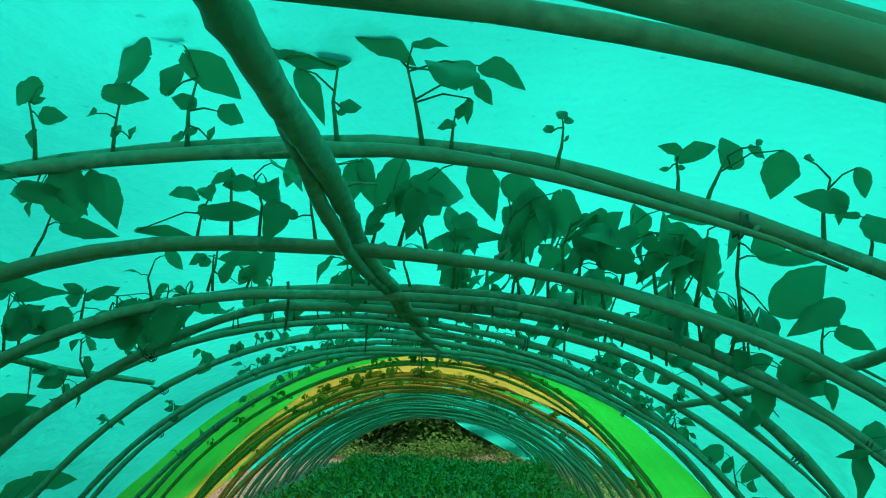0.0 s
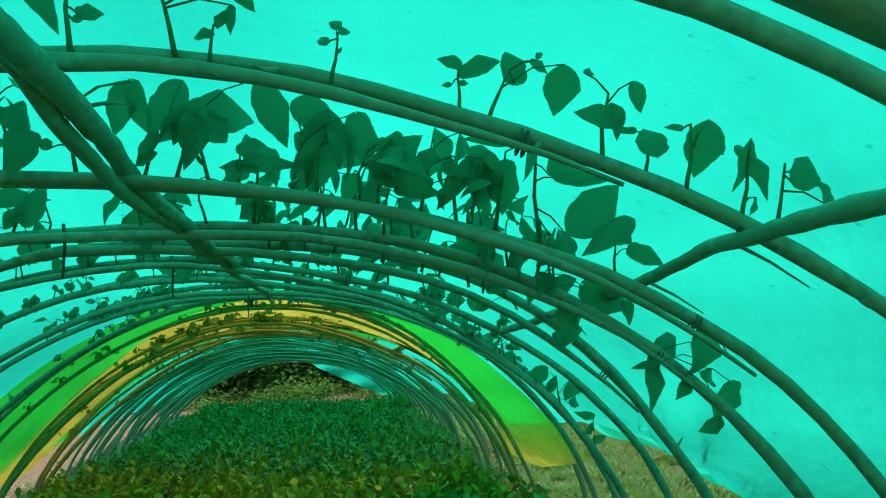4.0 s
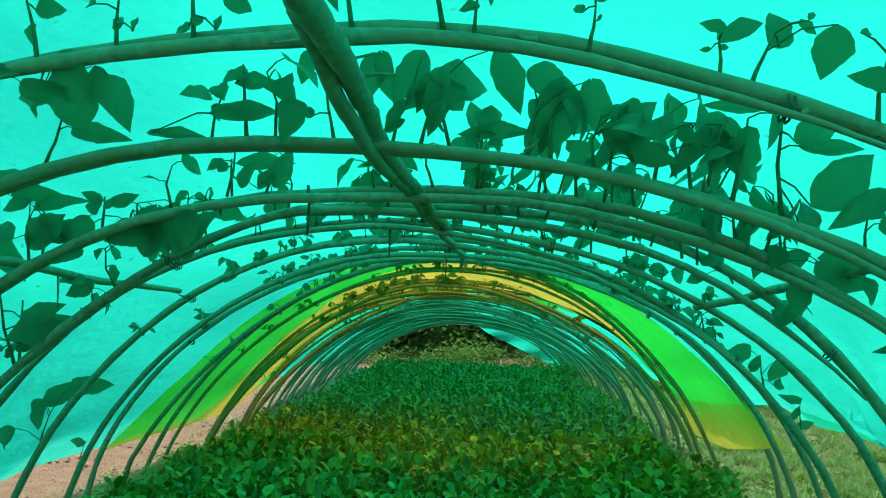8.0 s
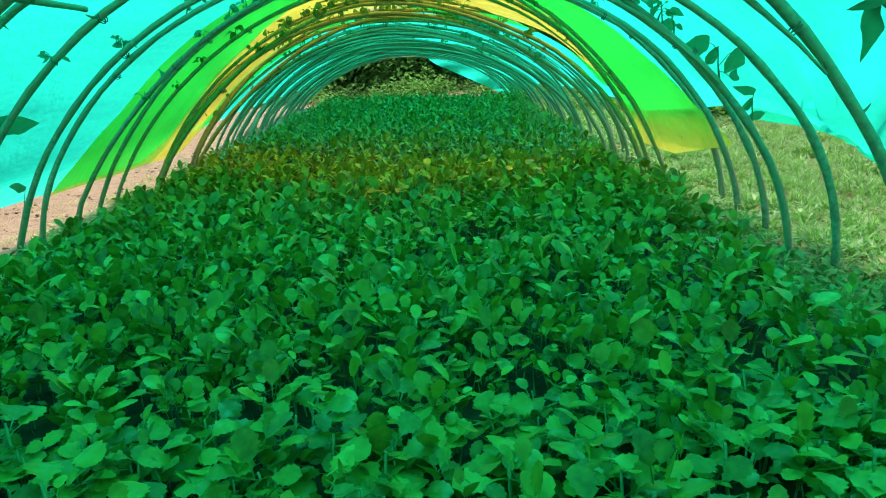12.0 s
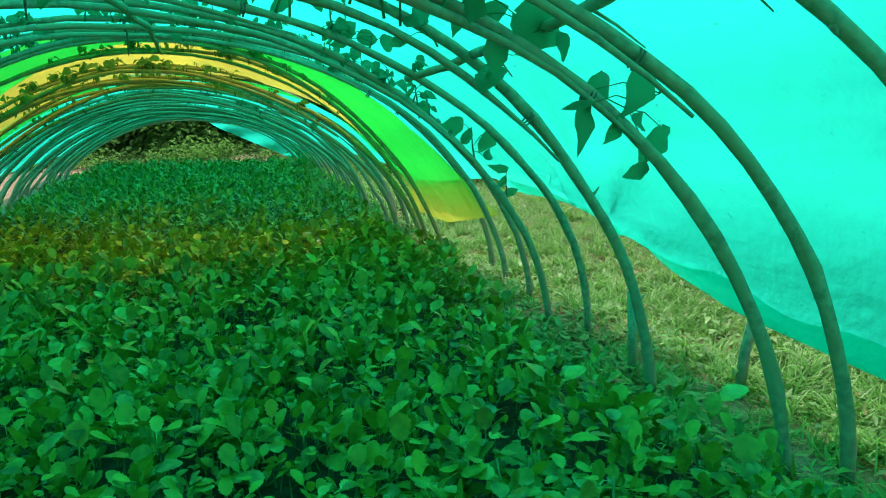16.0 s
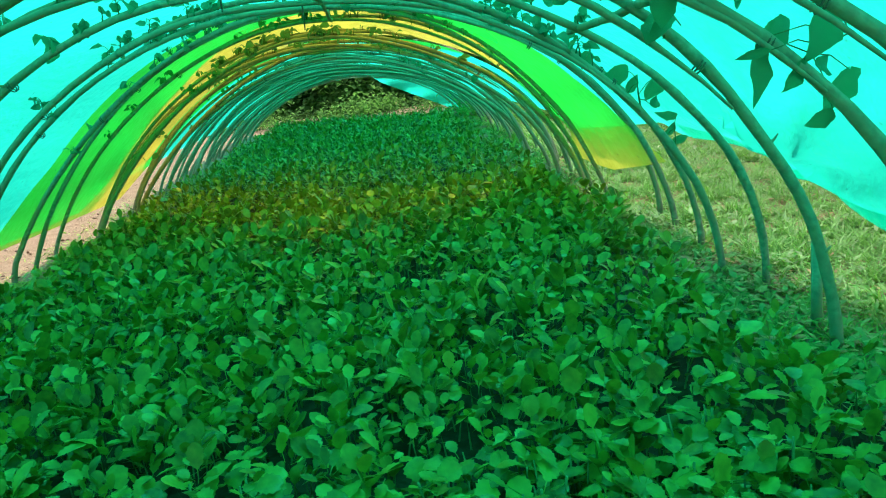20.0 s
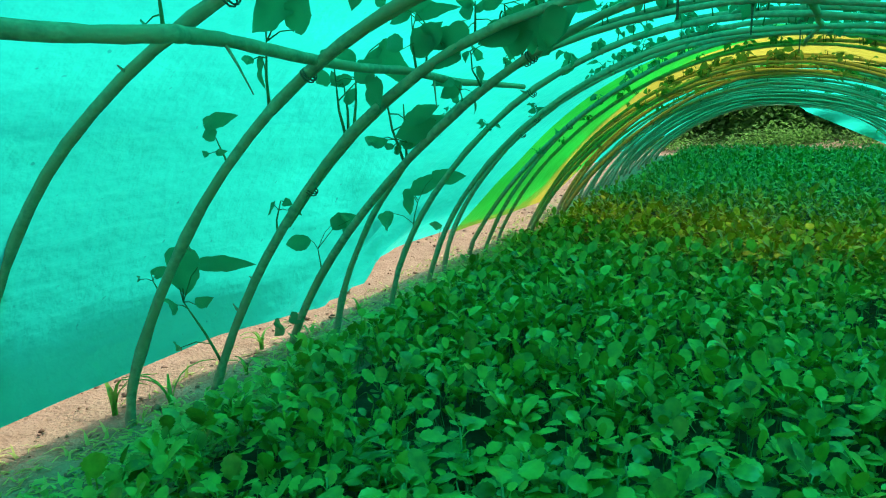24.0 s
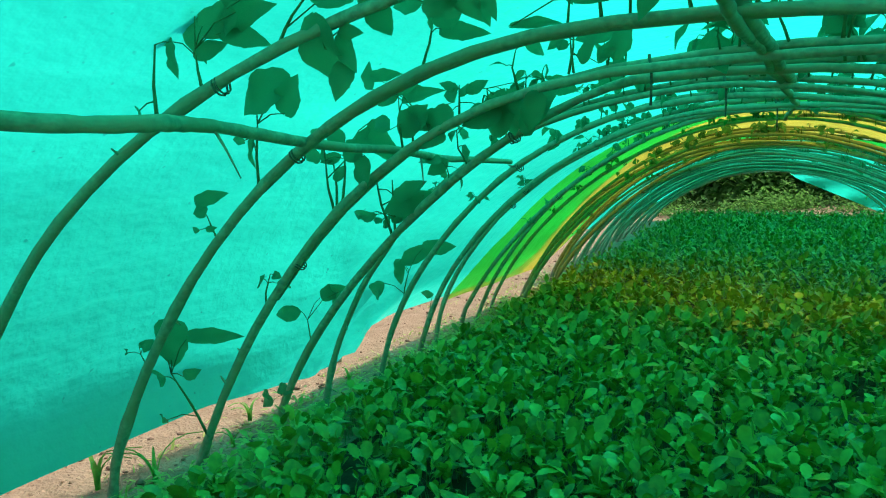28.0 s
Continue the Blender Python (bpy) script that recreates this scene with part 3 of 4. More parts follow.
sprig(3, 0.400, -0.005, 0.128, (-0.059, 0.141, 0.091, 178, 0.24), (0.036, 0.106, 0.070, 30, 0.55), (0.061, 0.083, 0.087, 352, 0.25), (0.081, 0.049, 0.114, 40, 0.55), (0.047, 0.010, 0.084, 60, 0.50))
sprig(3, -0.581, 0.027, 0.070, (0.048, 0.094, 0.093, 100, 0.65), (0.104, 0.089, 0.084, 295, 0.50), (0.064, 0.051, 0.084, 345, 0.35), (-0.027, 0.100, 0.079, 180, 0.35))
sprig(4, -0.400, -0.008, 0.061, (-0.026, 0.047, 0.033, 170, 0.60), (0.051, 0.060, 0.104, 10, 0.30), (0.053, 0.027, 0.047, 60, 0.50))
sprig(4, -0.625, 0.003, 0.054, (0.018, 0.045, 0.030, 90, 0.80), (-0.015, 0.052, 0.040, 160, 0.50), (0.073, 0.021, 0.070, 20, 0.50), (-0.048, -0.008, 0.080, 200, 0.60))
sprig(4, -0.576, 0.004, 0.013, (0.042, -0.015, 0.118, 60, 0.50), (0.100, -0.016, 0.108, 45, 0.45))
sprig(4, 0.657, 0.070, 0.030, (-0.015, 0.045, 0.069, 15, 0.60), (0.029, 0.032, 0.082, 250, 0.72), (-0.051, -0.013, 0.086, 262, 0.36), (-0.003, -0.031, 0.069, 265, 0.32), (0.057, -0.010, 0.069, 355, 0.42), (0.079, -0.057, 0.080, 265, 0.65), (0.040, -0.086, 0.043, 210, 0.60), (-0.072, 0.017, 0.045, 190, 0.30))
sprig(4, 0.523, 0.005, 0.026, (0.026, 0.014, 0.091, 330, 0.60), (0.055, -0.012, 0.051, 300, 0.50), (-0.045, -0.019, 0.059, 262, 0.60), (-0.069, 0.030, 0.067, 300, 0.50), (-0.035, 0.042, 0.049, 10, 0.60), (0.035, 0.033, 0.047, 20, 0.60))
sprig(6, 0.423, 0.011, 0.033, (-0.035, 0.044, 0.060, 30, 0.60), (0.011, 0.027, 0.060, 0, 0.60), (0.048, 0.010, 0.055, 330, 0.60), (-0.054, 0.017, 0.046, 200, 0.50))
sprig(5, 0.482, -0.018, 0.016, (-0.074, 0.003, 0.043, 200, 0.50), (-0.027, 0.052, 0.058, 80, 0.60), (-0.037, 0.039, 0.048, 20, 0.50))
sprig(7, 0.740, -0.005, 0.065, (-0.050, 0.080, 0.075, 195, 0.70), (0.028, 0.030, 0.084, 265, 0.62), (0.044, 0.009, 0.058, 10, 0.50), (-0.013, 0.058, 0.051, 60, 0.60))
sprig(7, 0.829, -0.001, 0.056, (-0.016, 0.084, 0.060, 170, 0.40), (0.019, 0.022, 0.045, 10, 0.60), (-0.009, 0.051, 0.039, 60, 0.70))
sprig(2, -0.828, -0.010, 0.062, (0.064, 0.100, 0.117, 8, 0.42), (-0.036, 0.089, 0.090, 262, 0.55), (0.072, 0.072, 0.074, 350, 0.45), (-0.055, 0.052, 0.059, 285, 0.42), (0.007, 0.061, 0.055, 20, 0.50), (0.040, 0.088, 0.070, 200, 0.50))
sprig(2, -0.925, 0.010, 0.117, (0.011, 0.129, 0.036, 150, 0.60), (-0.041, 0.024, 0.024, 180, 0.70))
sprig(2, -0.691, 0.083, 0.072, (-0.056, 0.100, 0.085, 70, 0.42), (-0.005, 0.078, 0.052, 180, 0.60), (0.047, 0.087, 0.071, 280, 0.50), (0.120, 0.066, 0.085, 30, 0.70), (0.158, 0.017, 0.078, 282, 0.48), (0.032, 0.074, 0.037, 0, 0.50))
sprig(2, -0.616, 0.003, -0.030, (-0.002, -0.044, 0.119, 265, 0.55), (0.036, -0.036, 0.061, 295, 0.50), (0.022, -0.070, 0.058, 262, 0.60), (0.045, -0.015, 0.036, 340, 0.60))
sprig(2, -0.439, -0.010, -0.038, (0.027, -0.028, 0.074, 285, 0.62), (0.013, -0.043, 0.062, 345, 0.42), (0.053, -0.031, 0.057, 290, 0.42), (-0.040, -0.018, 0.035, 0, 0.50), (-0.026, -0.050, 0.027, 240, 0.30))
sprig(3, -0.934, 0.015, 0.117, (0.032, 0.170, 0.124, 205, 0.60), (0.013, 0.191, 0.060, 270, 0.40), (0.091, 0.161, 0.075, 60, 0.70), (-0.038, 0.090, 0.032, 180, 0.50), (-0.010, 0.064, 0.060, 260, 0.25))
sprig(3, -1.048, -0.021, 0.048, (0.008, 0.084, 0.064, 15, 0.45), (-0.022, 0.062, 0.039, 120, 0.80), (-0.003, 0.024, 0.027, 10, 0.50), (-0.047, 0.022, 0.033, 180, 0.40))
sprig(4, -1.348, -0.071, 0.156, (-0.045, 0.228, 0.128, 262, 0.72), (0.081, 0.259, 0.130, 0, 0.30), (-0.143, 0.138, 0.102, 190, 0.50), (-0.013, 0.159, 0.068, 20, 0.50), (-0.124, 0.036, 0.063, 185, 0.40), (-0.080, 0.268, 0.052, 120, 0.40))
sprig(5, -1.221, -0.015, 0.065, (-0.090, 0.078, 0.091, 190, 0.52), (0.034, 0.123, 0.136, 200, 0.50), (0.069, 0.144, 0.074, 20, 0.60))
sprig(4, -0.921, -0.014, 0.110, (-0.081, 0.130, 0.053, 150, 0.60), (0.012, 0.088, 0.047, 60, 0.50), (-0.033, 0.123, 0.041, 120, 0.50))
sprig(5, -0.908, -0.021, 0.157, (-0.102, 0.054, 0.077, 185, 0.30), (0.042, 0.076, 0.113, 200, 0.55), (0.073, 0.115, 0.080, 30, 0.50), (-0.042, 0.040, 0.040, 180, 0.40), (-0.019, 0.037, 0.033, 80, 0.60))
sprig(4, -0.688, -0.013, 0.024, (-0.031, 0.025, 0.082, 200, 0.60), (-0.047, 0.087, 0.077, 0, 0.40), (0.049, 0.070, 0.055, 120, 0.50), (-0.133, 0.121, 0.055, 90, 0.60), (-0.089, 0.117, 0.066, 0, 0.40))
sprig(4, -0.563, -0.004, 0.020, (-0.017, -0.032, 0.085, 200, 0.70), (0.034, -0.035, 0.096, 265, 0.60), (0.084, -0.037, 0.085, 240, 0.55), (-0.015, 0.023, 0.048, 20, 0.50))
sprig(7, -1.183, 0.017, 0.109, (-0.014, 0.100, 0.091, 262, 0.50), (0.049, 0.164, 0.145, 25, 0.40), (0.119, 0.182, 0.109, 0, 0.50), (-0.110, 0.034, 0.145, 215, 0.40))
sprig(4, -0.908, 0.005, 0.116, (-0.034, 0.103, 0.053, 200, 0.50), (-0.019, 0.153, 0.064, 160, 0.60), (0.086, 0.122, 0.117, 280, 0.50), (0.052, 0.144, 0.064, 45, 0.40))
sprig(5, -0.902, -0.001, 0.131, (-0.085, 0.043, 0.090, 190, 0.30), (0.050, 0.075, 0.125, 20, 0.55), (-0.013, 0.042, 0.056, 180, 0.30), (0.017, 0.035, 0.033, 0, 0.50))
sprig(4, -0.751, -0.002, 0.074, (-0.029, 0.101, 0.051, 200, 0.60), (0.049, 0.109, 0.092, 15, 0.30), (0.031, 0.067, 0.051, 10, 0.30), (0.008, 0.044, 0.024, 30, 0.50))
sprig(4, -0.661, -0.032, 0.002, (-0.043, 0.008, 0.080, 190, 0.60), (-0.022, -0.033, 0.060, 200, 0.50))
sprig(3, -1.285, -0.019, 0.027, (-0.048, 0.035, 0.039, 180, 0.35), (-0.020, 0.046, 0.037, 20, 0.40), (0.013, 0.050, 0.042, 30, 0.50))
sprig(5, -1.351, -0.009, 0.007, (-0.081, -0.010, 0.087, 180, 0.50), (-0.050, 0.004, 0.052, 260, 0.50), (0.012, 0.031, 0.061, 0, 0.60))
sprig(8, -1.276, 0.002, 0.034, (-0.012, 0.063, 0.067, 185, 0.50))
sprig(4, -0.409, 0.011, 0.079, (-0.027, 0.052, 0.038, 200, 0.50), (0.037, 0.032, 0.057, 60, 0.45))
sprig(4, -0.341, 0.019, 0.055, (0.027, 0.036, 0.076, 60, 0.50), (-0.000, 0.013, 0.038, 200, 0.40))
sprig(5, -0.539, 0.001, 0.023, (0.001, 0.029, 0.096, 80, 0.55), (-0.068, 0.016, 0.108, 250, 0.55))
sprig(3, 0.503, 0.006, 0.045, (-0.007, 0.054, 0.094, 210, 0.40), (0.033, 0.060, 0.063, 20, 0.40), (0.053, 0.027, 0.055, 330, 0.50))
sprig(4, 0.012, 0.012, 0.106, (-0.004, 0.115, 0.062, 100, 0.50), (0.029, 0.087, 0.070, 290, 0.50), (-0.031, 0.072, 0.053, 190, 0.40))
sprig(4, -0.925, 0.000, 0.115, (-0.031, 0.167, 0.054, 190, 0.50), (0.081, 0.134, 0.076, 30, 0.60), (0.085, 0.077, 0.087, 250, 0.60))
sprig(4, -0.729, -0.006, 0.039, (0.003, 0.046, 0.092, 40, 0.60), (-0.067, 0.045, 0.072, 150, 0.50))


def pole(points, r0, r1, label, seed, twigs=()):
    """A long lashed branch running along the tunnel."""
    ob = new("pole")
    pts = [Vector(p) for p in points]
    line = []
    for a, b in zip(pts, pts[1:]):
        for k in range(8):
            p = a.lerp(b, k / 8)
            line.append(p + Vector((noise.noise(p * 6), 0, noise.noise(p * 6 + Vector((9, 9, 9))))) * 0.008)
    line.append(pts[-1])
    n = len(line)
    v, f = tube(line, [r0 + (r1 - r0) * k / (n - 1) for k in range(n)], 9, 0.05, seed)
    mesh_ob("branch", v, f, M_BARK, ob)
    for k, (u, d, ln) in enumerate(twigs):
        a = line[int(u * (n - 1))]
        v, f = tube([a, a + Vector(d).normalized() * ln * 0.5 + Vector((0, 0, .003)), a + Vector(d).normalized() * ln], [0.0028, 0.002, 0.001], 5, 0.05, k)
        mesh_ob("twig", v, f, M_BARK, ob)
    return tagged(ob, label, "pole", "lashed poles")


pole([(-.15, .10, .945), (-.147, .40, .926), (-.14, .55, .918), (-.134, .63, .914), (-.126, .75, .906), (-.126, .92, .898), (-.10, 1.05, .870), (-.078, 1.22, .857), (-.04, 1.6, .845)], 0.0165, 0.010, "thick ridge branch lashed under the hoop tops", 3,
     ((0.42, (-1, .2, .1), .06), (0.5, (1, .3, .2), .05)))
pole([(-.155, .62, .93), (-.145, .75, .895), (-.135, .90, .872), (-.10, 1.1, .858), (-.05, 1.7, .838), (-.02, 2.1, .842), (-.03, 3.0, .85)], 0.010, 0.007, "second thinner ridge branch lashed under the hoop tops", 4)
pole([(.49, .36, .735), (.518, .5, .746), (.537, .64, .755), (.562, .8, .756), (.565, .95, .735), (.55, 1.15, .714), (.545, 1.4, .698), (.525, 1.7, .682)], 0.0105, 0.008, "crooked side branch lashed across the hoops", 5,
     ((0.38, (1, .2, -.5), .12), (0.6, (1, 0, -.6), .10), (0.8, (.6, -.2, -.8), .06)))
pole([(-1.0, .30, .79), (-.872, .5, .779), (-.79, .62, .776), (-.813, .75, .774), (-.822, .95, .766), (-.81, 1.2, .75), (-.762, 1.5, .733), (-.73, 1.8, .725)], 0.0125, 0.007, "straight side branch lashed across the hoops", 6,
     ((0.42, (.5, .1, -1), .085), (0.8, (.2, -.3, -1), .07)))


# ---------------------------------------------------------------- plastic sheets
def sheet(y0, y1, left, right, lift, material, ny, label, seed, hem=True, flap=None, pinch=(), near_edge=None, far_edge=None):
    """A sheet laid over the hoops. left, right: tables of the hems' x and z along the tunnel; the two edges: y by x."""
    lx, lz, rx, rz = left + right
    ns = 64
    grid = []
    for a in range(ny + 1):
        yy = y0 + (y1 - y0) * a / ny
        near_hoops = [hoop_between(yy + d) for d in (-.55, -.35, -.17, 0, .17, .35, .55)]
        h = tuple(sum(v) / 7 for v in zip(*near_hoops))
        hl, hr = Vector((along(lx, yy), yy, along(lz, yy))), Vector((along(rx, yy), yy, along(rz, yy)))
        top = []
        for b in range(ns + 1):
            s = 0.10 + 0.80 * b / ns
            p = hoop_point(h, s, along(lift, yy))
            p.y = yy
            top.append(p)
        # keep only what lies above the hems, then let the sheet fall straight to them
        core = [p for p in top if (p.z > hl.z + 0.10 if p.x < TOP_X else p.z > hr.z + 0.10)]
        row = [hl + (core[0] - hl) * (k / 8) for k in range(8)] + core + [core[-1] + (hr - core[-1]) * ((k + 1) / 8) for k in range(8)]
        # even spacing across the sheet
        cum = [0.0]
        for p, q in zip(row, row[1:]):
            cum.append(cum[-1] + (q - p).length)
        out, j = [], 0
        for b in range(ns + 1):
            d = cum[-1] * b / ns
            while j < len(row) - 2 and cum[j + 1] < d:
                j += 1
            out.append(row[j].lerp(row[j + 1], (d - cum[j]) / max(1e-6, cum[j + 1] - cum[j])))
        q = a / ny
        for b, p in enumerate(out):
            p.y += (1 - q) * ((along(near_edge, p.x) if near_edge else y0) - y0) + q * ((along(far_edge, p.x) if far_edge else y1) - y1)
            side = -1 if p.x < TOP_X else 1
            n = noise.noise(Vector((p.x * 2.5, p.y * 1.6, seed))) * 0.014 + noise.noise(Vector((p.x * 3 + p.z * 5, p.y * 6, seed + 9))) * 0.005
            w = min(1.0, abs(p.x - TOP_X) / 0.5)
            p.z += abs(n) * (1 - w)
            p.x += side * abs(n) * w
            for cy, cx, cz, amp in pinch:
                dv = Vector((0, p.y - cy, math.hypot(p.x - cx, p.z - cz) * (1 if p.z > cz else -1)))
                rad = dv.length
                p.x += amp * math.sin(11 * math.atan2(dv.z, dv.y)) * math.exp(-rad / 0.28) * min(1, rad / 0.05)
        grid.append(out)
    verts = [p for row in grid for p in row]
    w = ns + 1
    faces = [(a * w + b, a * w + b + 1, a * w + b + w + 1, a * w + b + w) for a in range(ny) for b in range(ns)]
    if flap:
        last = grid[-1]
        ids = [b for b in range(w) if last[b].x > flap[0]]
        prev = None
        for b in ids:
            p = last[b]
            u = (p.x - flap[0]) / (flap[2] - flap[0])
            zz = min(p.z - 0.01, flap[1] + (flap[3] - flap[1]) * max(0.0, u))
            zz = p.z + (zz - p.z) * smooth_step((p.x - flap[0]) / 0.3)
            col = [ny * w + b]
            for k in range(1, 5):
                col.append(len(verts))
                verts.append(Vector((p.x, p.y + 0.05 * math.sin(p.x * 14 + k) * k / 4, p.z + (zz - p.z) * k / 4)))
            if prev:
                faces += [(prev[k], col[k], col[k + 1], prev[k + 1]) for k in range(4)]
            prev = col
    ob = mesh_ob("plastic_sheet", verts, faces, material)
    tagged(ob, label, "plastic sheet", "tunnel covers")
    if hem:
        for edge, side in ((ns, 1),):
            hv, hf = [], []
            for a in range(ny + 1):
                p, q = grid[a][edge], grid[a][edge - 4 * (1 if edge else -1)]
                d = (q - p).normalized()
                wd = 0.055 + 0.012 * math.sin(a * 0.9) + 0.01 * math.sin(a * 0.37 + 2)
                off = Vector((-side * 0.006, 0, 0))
                hv += [p + off - d * 0.004, p + d * wd * 0.5 + off * 1.3, p + d * wd + off * 0.7]
            for a in range(ny):
                if grid[a + 1][edge].y > 2.32:
                    break
                hf += [(a * 3, a * 3 + 1, a * 3 + 4, a * 3 + 3), (a * 3 + 1, a * 3 + 2, a * 3 + 5, a * 3 + 4)]
            mesh_ob("hem", hv, hf, M_HEM if material is M_TURQ and edge else material, ob, "doubled darker hem of the sheet")
    return ob


# the unseen stretch behind the camera is added to keep out open-sky light
sheet(-1.7, 3.4, ([(0, -1.50), (2.2, -1.47), (3.4, -1.40)], [(0, .10), (1.2, .105), (1.68, .055), (1.93, .075), (2.02, .14), (2.16, .16), (2.75, .15), (3.4, .145)]),
      ([(0, 1.13), (1.9, 1.12), (2.3, 1.06), (3.4, 1.0)], [(0.2, .10), (.98, .15), (1.31, .175), (1.58, .23), (1.88, .30), (2.1, .325), (2.3, .325), (2.45, .36), (2.83, .32), (3.4, .27)]),
      [(1.2, .16), (1.8, .12), (2.5, .055)], M_TURQ, 110, "turquoise plastic sheet draped over the near hoops", 1.0, pinch=((1.85, 1.10, .29, .05), (2.0, -1.45, .3, .03)),
      far_edge=[(-1.4, 3.7), (-1.14, 3.81), (-.8, 3.72), (-.5, 3.47), (-.2, 3.22), (0, 3.04), (.33, 3.06), (.54, 3.09), (.8, 3.4), (1.0, 3.5)])
sheet(2.75, 4.0, ([(2, -1.36), (5, -1.34)], [(2, .18), (2.9, .165), (3.6, .14), (5, .12)]), ([(2, 1.015), (5, 1.0)], [(2.75, .245), (2.85, .225), (3.35, .145), (4, .14)]),
      [(0, .045)], M_YELLOW, 40, "yellow plastic sheet under the turquoise one's edge", 4.0, hem=False,
      near_edge=[(-1.34, 2.70), (-1.14, 2.9), (-.84, 2.9), (-.5, 2.86), (-.17, 2.82), (.32, 2.78), (.55, 2.76), (.79, 2.68), (.92, 2.56), (1.01, 2.4)],
      far_edge=[(-1.36, 4.1), (-1.13, 4.5), (-.79, 4.58), (-.5, 4.55), (-.09, 4.3), (.38, 3.65), (.61, 3.42), (.88, 3.6), (1.0, 3.5)])
sheet(4.2, 9.75, ([(4, -1.40), (9.7, -1.58)], [(4, .20), (6, .22), (9.7, .22)]), ([(4, 1.05), (6, 1.2), (9.7, 1.28)], [(4, .30), (7.2, .26), (9.7, .16)]),
      [(3.5, .03), (9.7, .03)], M_TURQ, 44, "turquoise plastic sheet over the far hoops, one end hanging down", 7.0, hem=False, flap=(-.04, .61, .95, .12),
      near_edge=[(-1.3, 4.25), (-.5, 4.3), (0, 3.96), (.4, 3.45), (1.1, 3.48)])


# ---------------------------------------------------------------- ground
def ground_height(x, y):
    return 0.012 * noise.noise(Vector((x * 1.7, y * 1.7, 0))) + 0.006 * noise.noise(Vector((x * 6, y * 6, 3)))


xs = sorted(set([-400, -60, -20, -8, -4] + [-3 + 0.08 * i for i in range(76)] + [4, 8, 20, 60, 400]))
ys = sorted(set([-400, -60, -15, -5] + [-2 + 0.12 * i for i in range(60)] + [5.6 + 0.5 * i for i in range(30)] + [30, 60, 400]))
gv = [(x, y, ground_height(x, y) if abs(x) < 4 and -3 < y < 20 else 0) for y in ys for x in xs]
gf = [(j * len(xs) + i, j * len(xs) + i + 1, (j + 1) * len(xs) + i + 1, (j + 1) * len(xs) + i) for j in range(len(ys) - 1) for i in range(len(xs) - 1)]
tagged(mesh_ob("ground", gv, gf, M_SOIL), "dry reddish-brown bare soil", "ground", kind="structure")


# bed soil, its dark colour stands in for shade under the foliage
bx = [-1.19 + 0.105 * i for i in range(21)]
by = [0.1 + 0.2 * i for i in range(49)]
bv = [(x, y, 0.012 + ground_height(x, y) + 0.012 * noise.noise(Vector((x * 9, y * 9, 5))) - (0.03 if i in (0, 20) or j in (0, 48) else 0)) for j, y in enumerate(by) for i, x in enumerate(bx)]
bf = [(j * 21 + i, j * 21 + i + 1, (j + 1) * 21 + i + 1, (j + 1) * 21 + i) for j in range(48) for i in range(20)]
tagged(mesh_ob("bed_soil", bv, bf, M_BED), "soil of the seedling bed, coloured dark for the shade under the leaves", "soil", kind="structure")


# ---------------------------------------------------------------- blades in bulk
def blades(name, spots, shape, material, label, category):
    """Many small leaf blades as one mesh. spots: rows of base, along (unit), side (unit), length, width, bend."""
    spots = np.asarray(spots, float)
    base, along, side = spots[:, 0:3], spots[:, 3:6], spots[:, 6:9]
    ln, wd, bend = spots[:, 9], spots[:, 10], spots[:, 11]
    up = np.cross(along, side)
    rows = []
    for u, w, fold in shape:
        mid = base + along * (u * ln)[:, None] - up * (bend * u * u * ln)[:, None]
        off = side * (w * wd / 2)[:, None]
        lift = up * (fold * w * wd / 2)[:, None]
        rows += [mid - off + lift, mid, mid + off + lift]
    n, m = len(spots), len(rows)
    v = np.stack(rows, 1).reshape(-1, 3)
    quads = []
    for k in range(len(shape) - 1):
        for c in range(2):
            quads.append((3 * k + c, 3 * k + c + 1, 3 * k + c + 4, 3 * k + c + 3))
    q = (np.array(quads)[None] + (np.arange(n) * m)[:, None, None]).reshape(-1, 4)
    me = bpy.data.meshes.new(name)
    me.vertices.add(len(v)), me.loops.add(q.size), me.polygons.add(len(q))
    me.vertices.foreach_set("co", v.ravel())
    me.loops.foreach_set("vertex_index", q.ravel())
    me.polygons.foreach_set("loop_start", np.arange(len(q)) * 4)
    me.polygons.foreach_set("use_smooth", np.ones(len(q), bool))
    me.update(calc_edges=True)
    me.materials.append(material)
    return tagged(new(name, me), label, category, kind="stuff")


def unit(v):
    return v / (np.linalg.norm(v, axis=-1, keepdims=True) + 1e-9)


def leaf_rows(r, base, n_per, height, length, width, tilt=18):
    """Leaves of little plants that stand on base points: long stalks, paddle blades bending outward."""
    out = []
    grow = r.uniform(0.75, 1.2, len(base))
    for k in range(n_per):
        n = len(base)
        az = r.uniform(0, 2 * np.pi, n)
        el = np.radians(np.clip(r.normal(tilt, 22, n), -15, 80))
        along = np.stack([np.cos(az) * np.cos(el), np.sin(az) * np.cos(el), np.sin(el)], 1)
        side = unit(np.stack([-np.sin(az), np.cos(az), r.normal(0, .25, n)], 1))
        side = unit(side - (side * along).sum(1)[:, None] * along)
        hgt = height * (0.3 + 0.75 * r.uniform(0, 1, n) ** 0.7) * grow
        b = base + np.stack([np.cos(az) * 0.004, np.sin(az) * 0.004, hgt], 1)
        ln = length * (0.55 + 0.75 * r.uniform(0, 1, n) ** 1.6) * grow
        out.append(np.concatenate([b, along, side, ln[:, None], (ln * width * r.uniform(.8, 1.2, n))[:, None], r.uniform(-0.3, 0.45, n)[:, None]], 1))
    return np.concatenate(out)


